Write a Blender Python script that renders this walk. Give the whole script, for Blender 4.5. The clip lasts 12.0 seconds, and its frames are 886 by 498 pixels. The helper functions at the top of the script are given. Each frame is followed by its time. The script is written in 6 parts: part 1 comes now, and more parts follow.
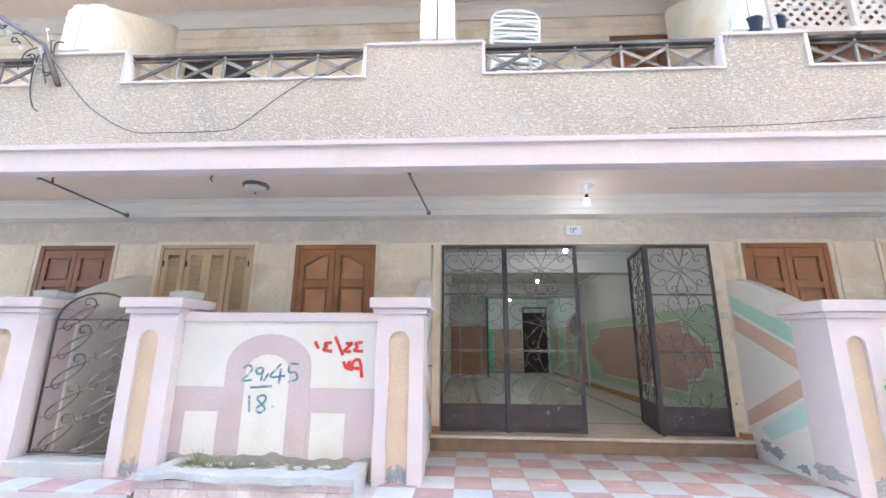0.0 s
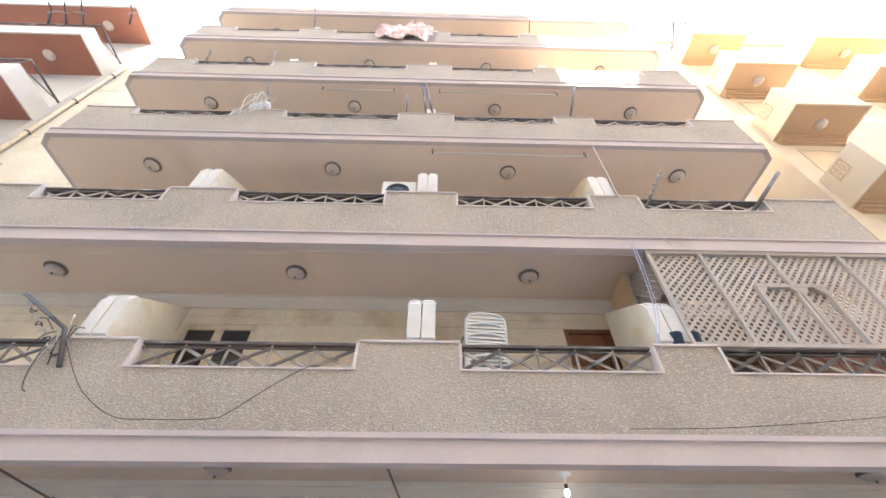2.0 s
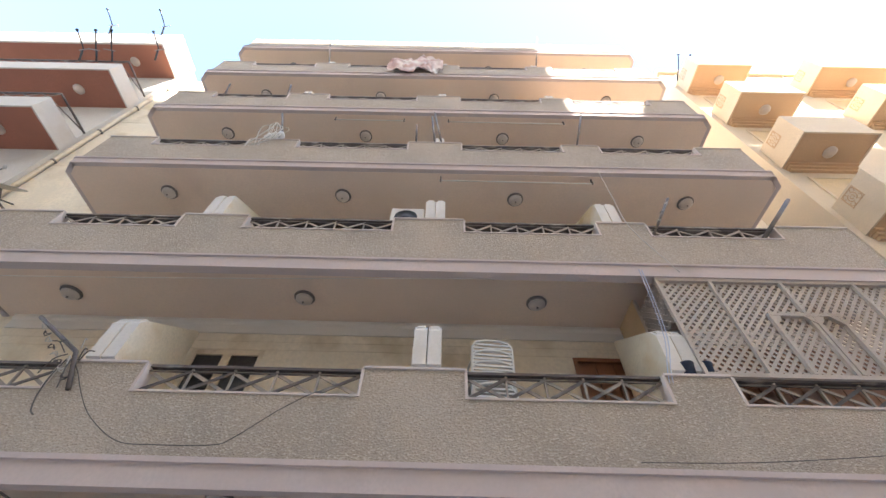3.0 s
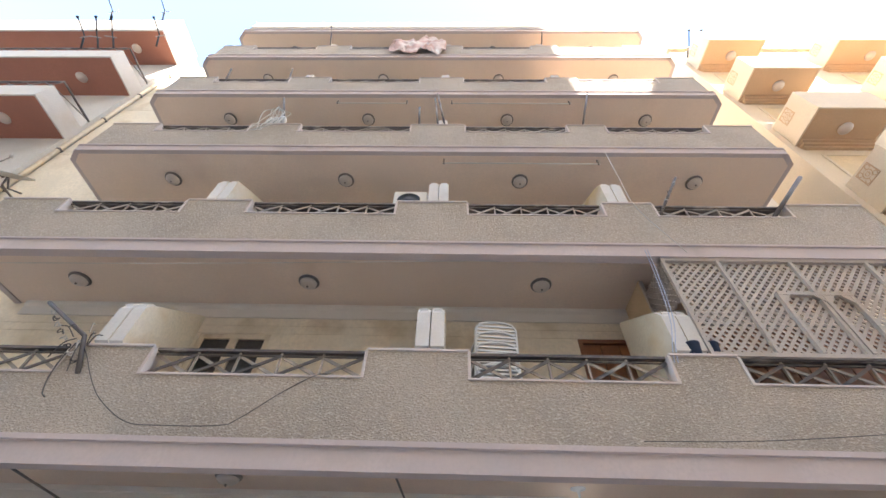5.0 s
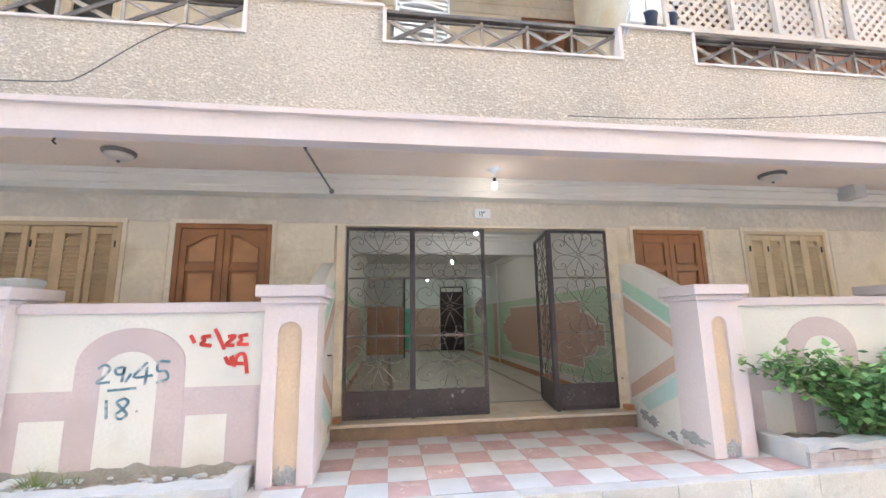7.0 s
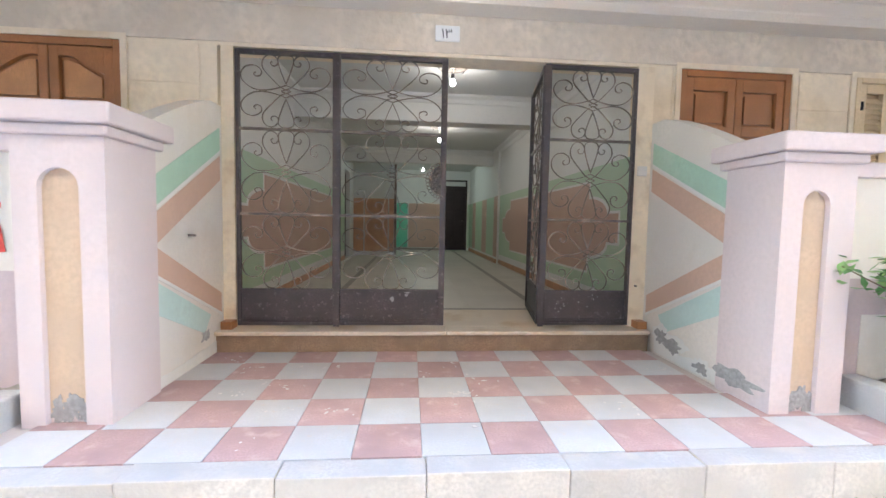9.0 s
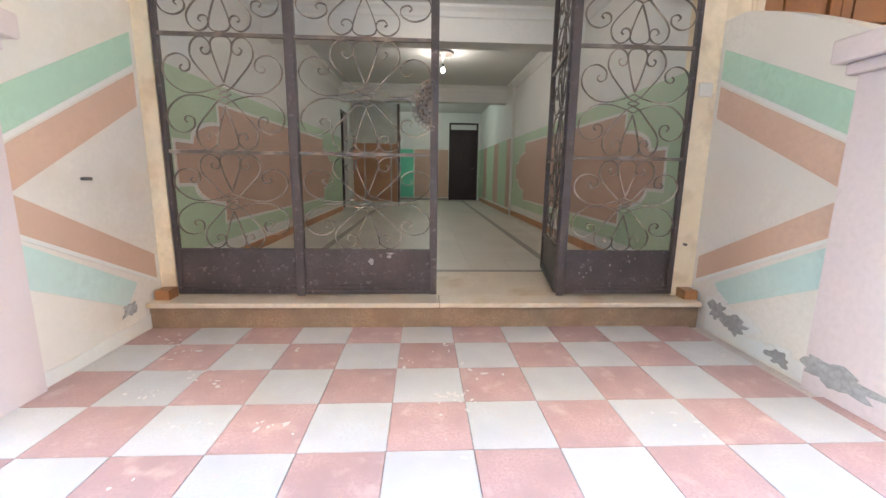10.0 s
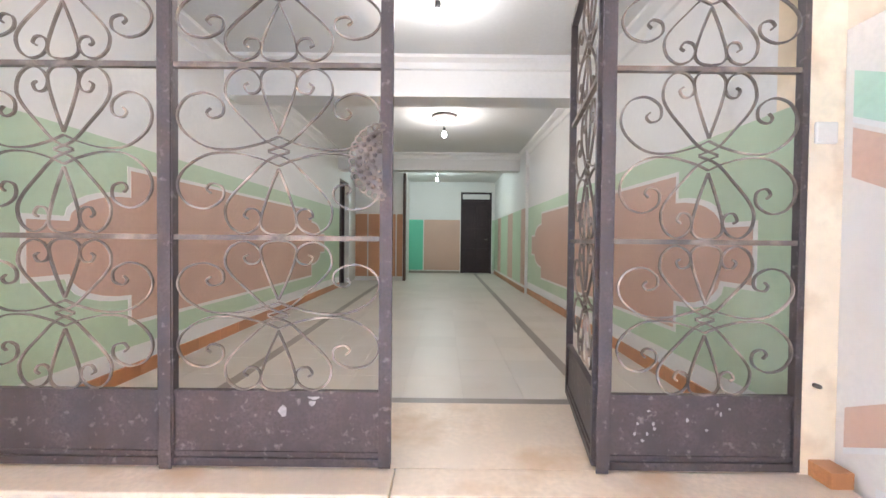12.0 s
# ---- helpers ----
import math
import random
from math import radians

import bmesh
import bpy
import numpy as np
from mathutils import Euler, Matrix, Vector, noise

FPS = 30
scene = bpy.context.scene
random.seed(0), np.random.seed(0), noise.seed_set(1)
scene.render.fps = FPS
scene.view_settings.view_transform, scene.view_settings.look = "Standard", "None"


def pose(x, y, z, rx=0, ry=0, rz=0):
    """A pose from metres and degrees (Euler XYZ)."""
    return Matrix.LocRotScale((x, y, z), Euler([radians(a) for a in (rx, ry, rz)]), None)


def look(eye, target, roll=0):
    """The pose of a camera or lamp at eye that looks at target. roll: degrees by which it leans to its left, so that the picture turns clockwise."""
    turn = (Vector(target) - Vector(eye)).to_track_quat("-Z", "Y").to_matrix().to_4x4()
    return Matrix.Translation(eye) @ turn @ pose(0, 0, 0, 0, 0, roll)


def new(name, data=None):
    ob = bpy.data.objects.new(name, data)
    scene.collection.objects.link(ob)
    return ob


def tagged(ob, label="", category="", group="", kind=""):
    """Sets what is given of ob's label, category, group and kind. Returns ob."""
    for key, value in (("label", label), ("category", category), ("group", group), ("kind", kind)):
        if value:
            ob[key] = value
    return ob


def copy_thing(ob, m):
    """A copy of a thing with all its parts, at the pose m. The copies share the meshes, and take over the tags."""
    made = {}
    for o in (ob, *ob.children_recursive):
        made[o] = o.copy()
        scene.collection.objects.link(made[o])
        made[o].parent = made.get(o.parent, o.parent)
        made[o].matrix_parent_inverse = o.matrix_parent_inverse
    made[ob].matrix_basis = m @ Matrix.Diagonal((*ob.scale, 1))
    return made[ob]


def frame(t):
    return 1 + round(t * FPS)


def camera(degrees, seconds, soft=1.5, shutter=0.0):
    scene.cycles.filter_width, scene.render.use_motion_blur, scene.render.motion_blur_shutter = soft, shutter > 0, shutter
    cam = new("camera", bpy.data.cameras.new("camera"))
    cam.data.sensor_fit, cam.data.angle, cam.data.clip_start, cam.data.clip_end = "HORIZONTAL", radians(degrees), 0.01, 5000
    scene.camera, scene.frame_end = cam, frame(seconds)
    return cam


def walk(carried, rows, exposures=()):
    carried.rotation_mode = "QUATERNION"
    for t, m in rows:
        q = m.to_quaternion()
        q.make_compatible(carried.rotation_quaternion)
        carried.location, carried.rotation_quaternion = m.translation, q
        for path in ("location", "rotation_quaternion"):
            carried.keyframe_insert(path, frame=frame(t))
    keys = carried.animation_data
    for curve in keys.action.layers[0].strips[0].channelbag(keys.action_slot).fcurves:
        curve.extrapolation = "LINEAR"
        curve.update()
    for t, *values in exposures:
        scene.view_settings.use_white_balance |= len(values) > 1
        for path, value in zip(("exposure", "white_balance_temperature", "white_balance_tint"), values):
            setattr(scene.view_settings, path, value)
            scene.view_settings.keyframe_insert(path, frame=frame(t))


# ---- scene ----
cam = camera(94.6, 12.0, soft=1.5, shutter=0.15)
PATH = [
    (0, (-1.5, -5.361, 1.236), (-1.605, -3.415, 1.684), 0.5),
    (0.5, (-1.41, -5.619, 1.41), (-1.478, -3.716, 2.024), 1.2),
    (1, (-1.413, -5.749, 1.456), (-1.454, -3.985, 2.398), 2.0),
    (1.5, (-1.545, -5.824, 1.455), (-1.469, -4.236, 2.669), -0.2),
    (2, (-1.604, -5.889, 1.431), (-1.567, -4.51, 2.88), -0.1),
    (2.5, (-1.585, -5.907, 1.414), (-1.589, -4.619, 2.944), 1.4),
    (4.5, (-1.531, -5.877, 1.399), (-1.565, -4.598, 2.936), 1.9),
    (5, (-1.506, -5.848, 1.406), (-1.554, -4.512, 2.894), 2.2),
    (5.5, (-1.413, -5.797, 1.399), (-1.45, -4.326, 2.754), 2.0),
    (6, (-1.337, -5.675, 1.371), (-1.344, -3.962, 2.404), 1.3),
    (6.5, (-1.291, -5.46, 1.331), (-1.196, -3.566, 1.967), -0.4),
    (7, (-1.271, -5.172, 1.34), (-1.009, -3.219, 1.68), -0.9),
    (7.5, (-1.003, -4.857, 1.287), (-0.793, -2.873, 1.432), 0.1),
    (7.7, (-0.905, -4.743, 1.277), (-0.723, -2.752, 1.331), 0.6),
    (9.3, (-0.232, -3.375, 1.081), (-0.085, -1.396, 0.839), 1.4),
    (9.5, (-0.176, -3.242, 1.086), (-0.074, -1.275, 0.735), 1.7),
    (10, (-0.131, -2.809, 1.034), (-0.033, -0.845, 0.67), 0.8),
    (10.5, (-0.074, -2.464, 1.061), (0.051, -0.494, 0.737), 0.0),
    (11, (0.107, -2.157, 1.081), (0.071, -0.177, 0.799), -0.4),
    (11.5, (0.177, -1.916, 1.08), (0.175, 0.078, 0.925), -0.0),
    (12, (0.178, -1.714, 1.145), (0.175, 0.285, 1.105), 0.6),
]
EXPOSURES = [(0.0, 4.23, 5950, 10), (0.4, 4.13, 6700, 11), (1.5, 3.85, 6700, 11), (2.5, 2.95, 6750, 12), (4.3, 2.5, 6700, 12), (4.7, 2.5, 6700, 12), (5.2, 3.2, 6750, 12), (6.0, 3.67, 6750, 11),
             (6.5, 4.06, 6500, 10), (7.0, 4.15, 6500, 10), (7.7, 4.22, 6500, 10), (9.3, 4.3, 6400, 11), (10.5, 4.93, 6900, 14), (11.0, 5.33, 6550, 16), (12.0, 5.5, 6250, 17)]
walk(cam, [(t, look(eye, target, roll)) for t, eye, target, roll in PATH], EXPOSURES)

# ---- sky and sun ----
SUN = Vector((0.33, -0.55, 0.767)).normalized()
world = bpy.data.worlds.new("sky")
scene.world = world
world.use_nodes = True
wn, wl = world.node_tree.nodes, world.node_tree.links
sky = wn.new("ShaderNodeTexSky")
sky.sky_type, sky.sun_disc = "NISHITA", False
sky.sun_elevation = math.asin(SUN.z)
sky.sun_rotation = math.atan2(SUN.x, SUN.y)
sky.dust_density, sky.air_density = 0.3, 1.0
wl.new(sky.outputs[0], wn["Background"].inputs[0])
wn["Background"].inputs[1].default_value = 0.15
sun_data = bpy.data.lights.new("sun", "SUN")
sun_data.energy, sun_data.angle, sun_data.color = 4.5, radians(0.5), (1.0, 0.95, 0.88)
sun = new("sun", sun_data)
sun.matrix_world = look(SUN * 60, (0, 0, 0))


# ---- materials ----
def noise_mix(nt, coord, scale, a, b, lo=0.35, hi=0.65, detail=5.0, stretch=None):
    """A colour that wanders between a and b."""
    n, l = nt.nodes, nt.links
    tex = n.new("ShaderNodeTexNoise")
    tex.inputs["Scale"].default_value, tex.inputs["Detail"].default_value = scale, detail
    if stretch:
        mp = n.new("ShaderNodeMapping")
        mp.inputs["Scale"].default_value = stretch
        l.new(coord, mp.inputs[0])
        coord = mp.outputs[0]
    l.new(coord, tex.inputs["Vector"])
    ramp = n.new("ShaderNodeMapRange")
    ramp.inputs[1].default_value, ramp.inputs[2].default_value = lo, hi
    l.new(tex.outputs[0], ramp.inputs[0])
    mix = n.new("ShaderNodeMix")
    mix.data_type = "RGBA"
    l.new(ramp.outputs[0], mix.inputs[0])
    for sock, v in ((mix.inputs[6], a), (mix.inputs[7], b)):
        if isinstance(v, tuple):
            sock.default_value = (*v, 1)
        else:
            l.new(v, sock)
    return mix.outputs[2], tex.outputs[0]


def mat(name, base, rough=0.8, vary=0.12, scale=2.0, grain=60.0, bump=0.15, bump_dist=0.004, metal=0.0, dirt=None, dirt_amount=0.0,
        dirt_scale=1.2, stretch=None, per_piece=0.0, coat=0.0):
    """A painted, mineral, wooden or metal surface: base colour, broad stains, fine grain and relief."""
    m = bpy.data.materials.new(name)
    m.use_nodes = True
    nt = m.node_tree
    n, l = nt.nodes, nt.links
    bsdf = n["Principled BSDF"]
    coord = n.new("ShaderNodeTexCoord").outputs["Object"]
    geo = n.new("ShaderNodeNewGeometry").outputs["Position"]
    dark = tuple(c * (1 - vary) for c in base)
    light = tuple(min(1, c * (1 + vary)) for c in base)
    col, _ = noise_mix(nt, geo, scale, dark, light, 0.3, 0.7)
    fine_dark = tuple(c * (1 - vary * 0.8) for c in base)
    col2, fine = noise_mix(nt, geo, grain, fine_dark, col, 0.3, 0.62, 4.0, stretch)
    if dirt:
        col2b, _ = noise_mix(nt, geo, dirt_scale, col2, dirt, 0.66 - dirt_amount * 0.3, 0.78 - dirt_amount * 0.15, 9.0)
        col2 = col2b
    if per_piece:
        info = n.new("ShaderNodeObjectInfo")
        hsv = n.new("ShaderNodeHueSaturation")
        mr = n.new("ShaderNodeMapRange")
        mr.inputs[3].default_value, mr.inputs[4].default_value = 1 - per_piece, 1 + per_piece
        l.new(info.outputs["Random"], mr.inputs[0])
        l.new(mr.outputs[0], hsv.inputs["Value"])
        l.new(col2, hsv.inputs["Color"])
        col2 = hsv.outputs[0]
    l.new(col2, bsdf.inputs["Base Color"])
    rr = n.new("ShaderNodeMapRange")
    rr.inputs[3].default_value, rr.inputs[4].default_value = max(0.02, rough - 0.1), min(1, rough + 0.1)
    l.new(fine, rr.inputs[0])
    l.new(rr.outputs[0], bsdf.inputs["Roughness"])
    bsdf.inputs["Metallic"].default_value = metal
    bsdf.inputs["Coat Weight"].default_value = coat
    if bump:
        b = n.new("ShaderNodeBump")
        b.inputs["Strength"].default_value, b.inputs["Distance"].default_value = bump, bump_dist
        l.new(fine, b.inputs["Height"])
        l.new(b.outputs[0], bsdf.inputs["Normal"])
    return m


def glow(name, colour, strength):
    m = bpy.data.materials.new(name)
    m.use_nodes = True
    b = m.node_tree.nodes["Principled BSDF"]
    b.inputs["Base Color"].default_value = (0.9, 0.9, 0.88, 1)
    b.inputs["Emission Color"].default_value = (*colour, 1)
    b.inputs["Emission Strength"].default_value = strength
    return m


def spatter(name, base, fleck, pit_shade):
    """Thrown-on render: raised pale flecks a few centimetres long over hollows with shade painted in."""
    m = bpy.data.materials.new(name)
    m.use_nodes = True
    nt = m.node_tree
    n, l = nt.nodes, nt.links
    bsdf = n["Principled BSDF"]
    geo = n.new("ShaderNodeNewGeometry").outputs["Position"]
    col, _ = noise_mix(nt, geo, 0.9, tuple(c * 0.86 for c in base), tuple(c * 1.08 for c in base), 0.35, 0.65)
    col, hollow = noise_mix(nt, geo, 62, pit_shade, col, 0.30, 0.47, 3.0, (0.8, 1.0, 1.25))
    col, lump = noise_mix(nt, geo, 48, col, fleck, 0.53, 0.66, 3.0, (0.7, 1.0, 1.3))
    l.new(col, bsdf.inputs["Base Color"])
    bsdf.inputs["Roughness"].default_value = 0.95
    add = n.new("ShaderNodeMath")
    add.operation = "ADD"
    l.new(hollow, add.inputs[0])
    l.new(lump, add.inputs[1])
    b = n.new("ShaderNodeBump")
    b.inputs["Strength"].default_value, b.inputs["Distance"].default_value = 1.0, 0.013
    l.new(add.outputs[0], b.inputs["Height"])
    l.new(b.outputs[0], bsdf.inputs["Normal"])
    return m


M = {
    "street": mat("dusty_street", (0.58, 0.515, 0.44), 0.95, 0.2, 1.5, 40, 0.6, 0.02, dirt=(0.46, 0.41, 0.36), dirt_amount=0.5, dirt_scale=7),
    "kerb": mat("kerb_stone", (0.56, 0.50, 0.43), 0.9, 0.15, 3, 50, 0.4, 0.006, dirt=(0.47, 0.42, 0.36), dirt_amount=0.5, dirt_scale=14, per_piece=0.08),
    "kerb_top": mat("kerb_whitewash", (0.465, 0.445, 0.425), 0.9, 0.12, 4, 70, 0.3, 0.004, dirt=(0.5, 0.46, 0.4), dirt_amount=0.4, dirt_scale=6),
    "tile_pink": mat("red_cement_tile", (0.475, 0.31, 0.288), 0.62, 0.16, 5, 90, 0.1, 0.002, dirt=(0.56, 0.40, 0.37), dirt_amount=0.30, dirt_scale=9, per_piece=0.10),
    "tile_white": mat("white_cement_tile", (0.535, 0.53, 0.525), 0.62, 0.08, 5, 90, 0.1, 0.002, dirt=(0.55, 0.50, 0.45), dirt_amount=0.25, dirt_scale=22, per_piece=0.06),
    "grout": mat("grout", (0.56, 0.49, 0.45), 0.95, 0.15),
    "roughcast": spatter("spattered_render", (0.455, 0.375, 0.295), (0.565, 0.485, 0.39), (0.30, 0.24, 0.185)),
    "cornice": mat("pink_cornice_paint", (0.575, 0.475, 0.44), 0.85, 0.07, 1.3, 30, 0.15, 0.004, dirt=(0.48, 0.40, 0.36), dirt_amount=0.25),
    "moulding": mat("pale_moulding_paint", (0.63, 0.535, 0.48), 0.85, 0.06, 2, 40, 0.1),
    "soffit": mat("soffit_paint", (0.82, 0.655, 0.525), 0.9, 0.06, 0.8, 30, 0.1, dirt=(0.74, 0.58, 0.465), dirt_amount=0.3, dirt_scale=0.8),
    "stone_wall": mat("cream_wall_paint", (0.85, 0.73, 0.56), 0.9, 0.10, 1.4, 18, 0.35, 0.012, dirt=(0.60, 0.47, 0.30), dirt_amount=0.4),
    "grey_band": mat("rough_lintel_render", (0.72, 0.62, 0.50), 0.95, 0.14, 2, 14, 0.6, 0.02),
    "white_frieze": mat("white_frieze_paint", (0.80, 0.72, 0.62), 0.88, 0.05),
    "pink_wall": mat("lilac_pink_paint", (0.63, 0.53, 0.52), 0.85, 0.06, 1.5, 35, 0.15, 0.004, dirt=(0.56, 0.44, 0.43), dirt_amount=0.2),
    "pink_dark": mat("dusky_pink_paint", (0.555, 0.44, 0.43), 0.88, 0.08, 2, 35, 0.15, 0.004, dirt=(0.48, 0.37, 0.33), dirt_amount=0.3),
    "white_wall": mat("white_wall_paint", (0.70, 0.65, 0.585), 0.88, 0.06, 1.3, 35, 0.2, 0.004, dirt=(0.64, 0.58, 0.50), dirt_amount=0.35, dirt_scale=2.2),
    "ochre": mat("ochre_niche_paint", (0.62, 0.46, 0.33), 0.9, 0.1, 3, 35, 0.15, dirt=(0.42, 0.30, 0.2), dirt_amount=0.3),
    "cream": mat("cream_plaster", (0.80, 0.67, 0.49), 0.9, 0.08, 3, 30, 0.25, 0.005, dirt=(0.58, 0.44, 0.29), dirt_amount=0.4, dirt_scale=4),
    "mint": mat("mint_paint", (0.41, 0.585, 0.45), 0.85, 0.07, 2, 30, 0.1, dirt=(0.52, 0.62, 0.51), dirt_amount=0.4),
    "aqua": mat("aqua_paint", (0.50, 0.64, 0.585), 0.85, 0.07, 2, 30, 0.1, dirt=(0.56, 0.64, 0.60), dirt_amount=0.4),
    "terracotta": mat("terracotta_paint", (0.60, 0.40, 0.30), 0.85, 0.07, 2, 30, 0.1, dirt=(0.6, 0.44, 0.36), dirt_amount=0.3),
    "hall_white": mat("hall_white_paint", (0.70, 0.685, 0.65), 0.8, 0.04, 1.2, 30, 0.08, dirt=(0.68, 0.66, 0.61), dirt_amount=0.2),
    "hall_ceiling": mat("hall_ceiling_paint", (0.66, 0.655, 0.625), 0.85, 0.05, 1.2, 30, 0.08, dirt=(0.60, 0.58, 0.53), dirt_amount=0.2),
    "shutter_tan": mat("brown_tan_shutter_paint", (0.60, 0.42, 0.245), 0.7, 0.1, 3, 40, 0.1, 0.002),
    "hall_green": mat("hall_green_paint", (0.44, 0.55, 0.385), 0.55, 0.05, 1.2, 30, 0.08, dirt=(0.50, 0.57, 0.42), dirt_amount=0.3),
    "hall_teal": mat("hall_teal_paint", (0.12, 0.52, 0.34), 0.5, 0.05, 1.2, 30, 0.08),
    "hall_pink": mat("hall_brown_pink_paint", (0.52, 0.34, 0.26), 0.55, 0.06, 1.4, 30, 0.08),
    "hall_brown": mat("hall_orange_brown_paint", (0.50, 0.25, 0.13), 0.5, 0.06, 1.4, 30, 0.08),
    "skirting": mat("brown_skirting_tile", (0.46, 0.20, 0.08), 0.35, 0.15, 5, 60, 0.05, per_piece=0.12),
    "hall_floor": mat("speckled_floor_tile", (0.58, 0.535, 0.47), 0.42, 0.06, 1.2, 180, 0.03, per_piece=0.04, dirt=(0.50, 0.45, 0.38), dirt_amount=0.3),
    "strip": mat("grey_border_tile", (0.26, 0.225, 0.19), 0.4, 0.1, 4, 90, 0.04),
    "marble": mat("cream_marble", (0.66, 0.55, 0.435), 0.4, 0.10, 2.5, 40, 0.05, dirt=(0.55, 0.40, 0.26), dirt_amount=0.4, dirt_scale=3),
    "riser": mat("brown_granite_riser", (0.30, 0.20, 0.125), 0.5, 0.25, 8, 120, 0.1),
    "iron": mat("dark_painted_iron", (0.082, 0.064, 0.062), 0.5, 0.3, 6, 80, 0.2, 0.002, dirt=(0.20, 0.17, 0.16), dirt_amount=0.2, dirt_scale=30, metal=0.2),
    "iron_worn": mat("worn_scroll_iron", (0.17, 0.135, 0.11), 0.55, 0.35, 9, 90, 0.2, 0.002, dirt=(0.42, 0.34, 0.28), dirt_amount=0.5, dirt_scale=6, metal=0.2),
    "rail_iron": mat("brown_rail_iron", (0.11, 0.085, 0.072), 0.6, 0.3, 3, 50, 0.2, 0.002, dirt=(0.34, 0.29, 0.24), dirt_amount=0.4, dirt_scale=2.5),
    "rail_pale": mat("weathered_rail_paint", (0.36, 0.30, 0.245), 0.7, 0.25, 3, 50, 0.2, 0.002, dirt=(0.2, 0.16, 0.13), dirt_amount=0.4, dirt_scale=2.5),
    "wood": mat("varnished_brown_wood", (0.38, 0.155, 0.055), 0.45, 0.25, 3, 30, 0.15, 0.002, stretch=(14, 14, 1.2)),
    "wood_dark": mat("dark_brown_wood", (0.29, 0.12, 0.055), 0.5, 0.25, 3, 30, 0.15, 0.002, stretch=(14, 14, 1.2)),
    "wood_light": mat("honey_brown_wood_highlight", (0.55, 0.265, 0.11), 0.45, 0.25, 3, 30, 0.15, 0.002, stretch=(14, 14, 1.2)),
    "divider_side": mat("stained_cream_plaster", (0.76, 0.67, 0.53), 0.9, 0.12, 1.2, 30, 0.2, 0.005, dirt=(0.62, 0.46, 0.27), dirt_amount=0.55, dirt_scale=1.5),
    "shutter": mat("tan_shutter_paint", (0.74, 0.575, 0.36), 0.7, 0.1, 3, 40, 0.1, 0.002),
    "shutter_slat": mat("brown_slat_paint", (0.72, 0.55, 0.335), 0.7, 0.1, 3, 40, 0.1, 0.002),
    "black_door": mat("black_brown_door_paint", (0.035, 0.018, 0.02), 0.65, 0.3, 3, 40, 0.1),
    "lattice": mat("beige_trellis_wood", (0.51, 0.43, 0.36), 0.8, 0.12, 2, 50, 0.2, dirt=(0.42, 0.33, 0.25), dirt_amount=0.3),
    "white_plastic": mat("white_plastic", (0.80, 0.79, 0.77), 0.4, 0.03, 2, 40, 0.02),
    "lamp_glass": mat("frosted_lamp_glass", (0.62, 0.53, 0.46), 0.35, 0.08, 6, 60, 0.05),
    "lamp_rim": mat("grey_lamp_rim", (0.19, 0.16, 0.14), 0.5, 0.2, 6, 60, 0.05),
    "splash_paint": mat("dried_white_paint", (0.66, 0.63, 0.60), 0.7, 0.08),
    "earth": mat("dry_earth", (0.27, 0.22, 0.17), 0.98, 0.3, 4, 30, 0.8, 0.03, dirt=(0.6, 0.56, 0.5), dirt_amount=0.4, dirt_scale=5),
    "cement": mat("bare_grey_cement", (0.38, 0.365, 0.355), 0.95, 0.3, 6, 40, 0.5, 0.01),
    "brick": mat("rose_brick", (0.50, 0.395, 0.36), 0.9, 0.2, 6, 60, 0.4, 0.006, per_piece=0.10, dirt=(0.58, 0.51, 0.47), dirt_amount=0.6, dirt_scale=5),
    # apricot tones with warm bounced light mixed into the colour, deepest on soffits
    "sun_render": mat("apricot_render_with_bounce", (0.62, 0.42, 0.26), 0.9, 0.08, 1, 30, 0.3, 0.01),
    "sun_pale": mat("pale_apricot_render", (0.74, 0.61, 0.45), 0.9, 0.08, 1, 30, 0.3, 0.01),
    "red_soffit": mat("brick_red_soffit_paint", (0.40, 0.17, 0.115), 0.85, 0.1, 1, 30, 0.1),
    "pale_render": mat("pale_grey_render", (0.65, 0.60, 0.54), 0.92, 0.1, 1, 30, 0.3, 0.01, dirt=(0.56, 0.49, 0.41), dirt_amount=0.35),
    "opposite": mat("beige_render_opposite", (0.80, 0.71, 0.585), 0.92, 0.1, 1, 30, 0.3, 0.01),
    "stain": mat("damp_grey_stain", (0.36, 0.32, 0.27), 0.95, 0.2, 5, 40, 0.3, 0.004),
    "dark_jamb": mat("dark_jamb_paint", (0.09, 0.045, 0.03), 0.5, 0.2),
    "black": mat("black_rubber", (0.03, 0.03, 0.032), 0.6, 0.2),
    "bulb": glow("lit_bulb", (0.92, 0.97, 1.0), 1.3),
    "dark_glass": mat("dark_window_glass", (0.065, 0.058, 0.055), 0.2, 0.2, 2, 20, 0.0),
}


# ---- mesh helpers ----
def bm_box(bm, x0, x1, y0, y1, z0, z1, mi=0, bevel=0.0):
    vs = [bm.verts.new((x, y, z)) for x in (x0, x1) for y in (y0, y1) for z in (z0, z1)]
    quads = ((0, 1, 3, 2), (4, 6, 7, 5), (0, 4, 5, 1), (2, 3, 7, 6), (0, 2, 6, 4), (1, 5, 7, 3))
    fs = [bm.faces.new([vs[i] for i in q]) for q in quads]
    for f in fs:
        f.material_index = mi
    if bevel:
        es = {e for f in fs for e in f.edges}
        bmesh.ops.bevel(bm, geom=list(es), offset=bevel, segments=2, affect="EDGES", profile=0.5)
    return bm


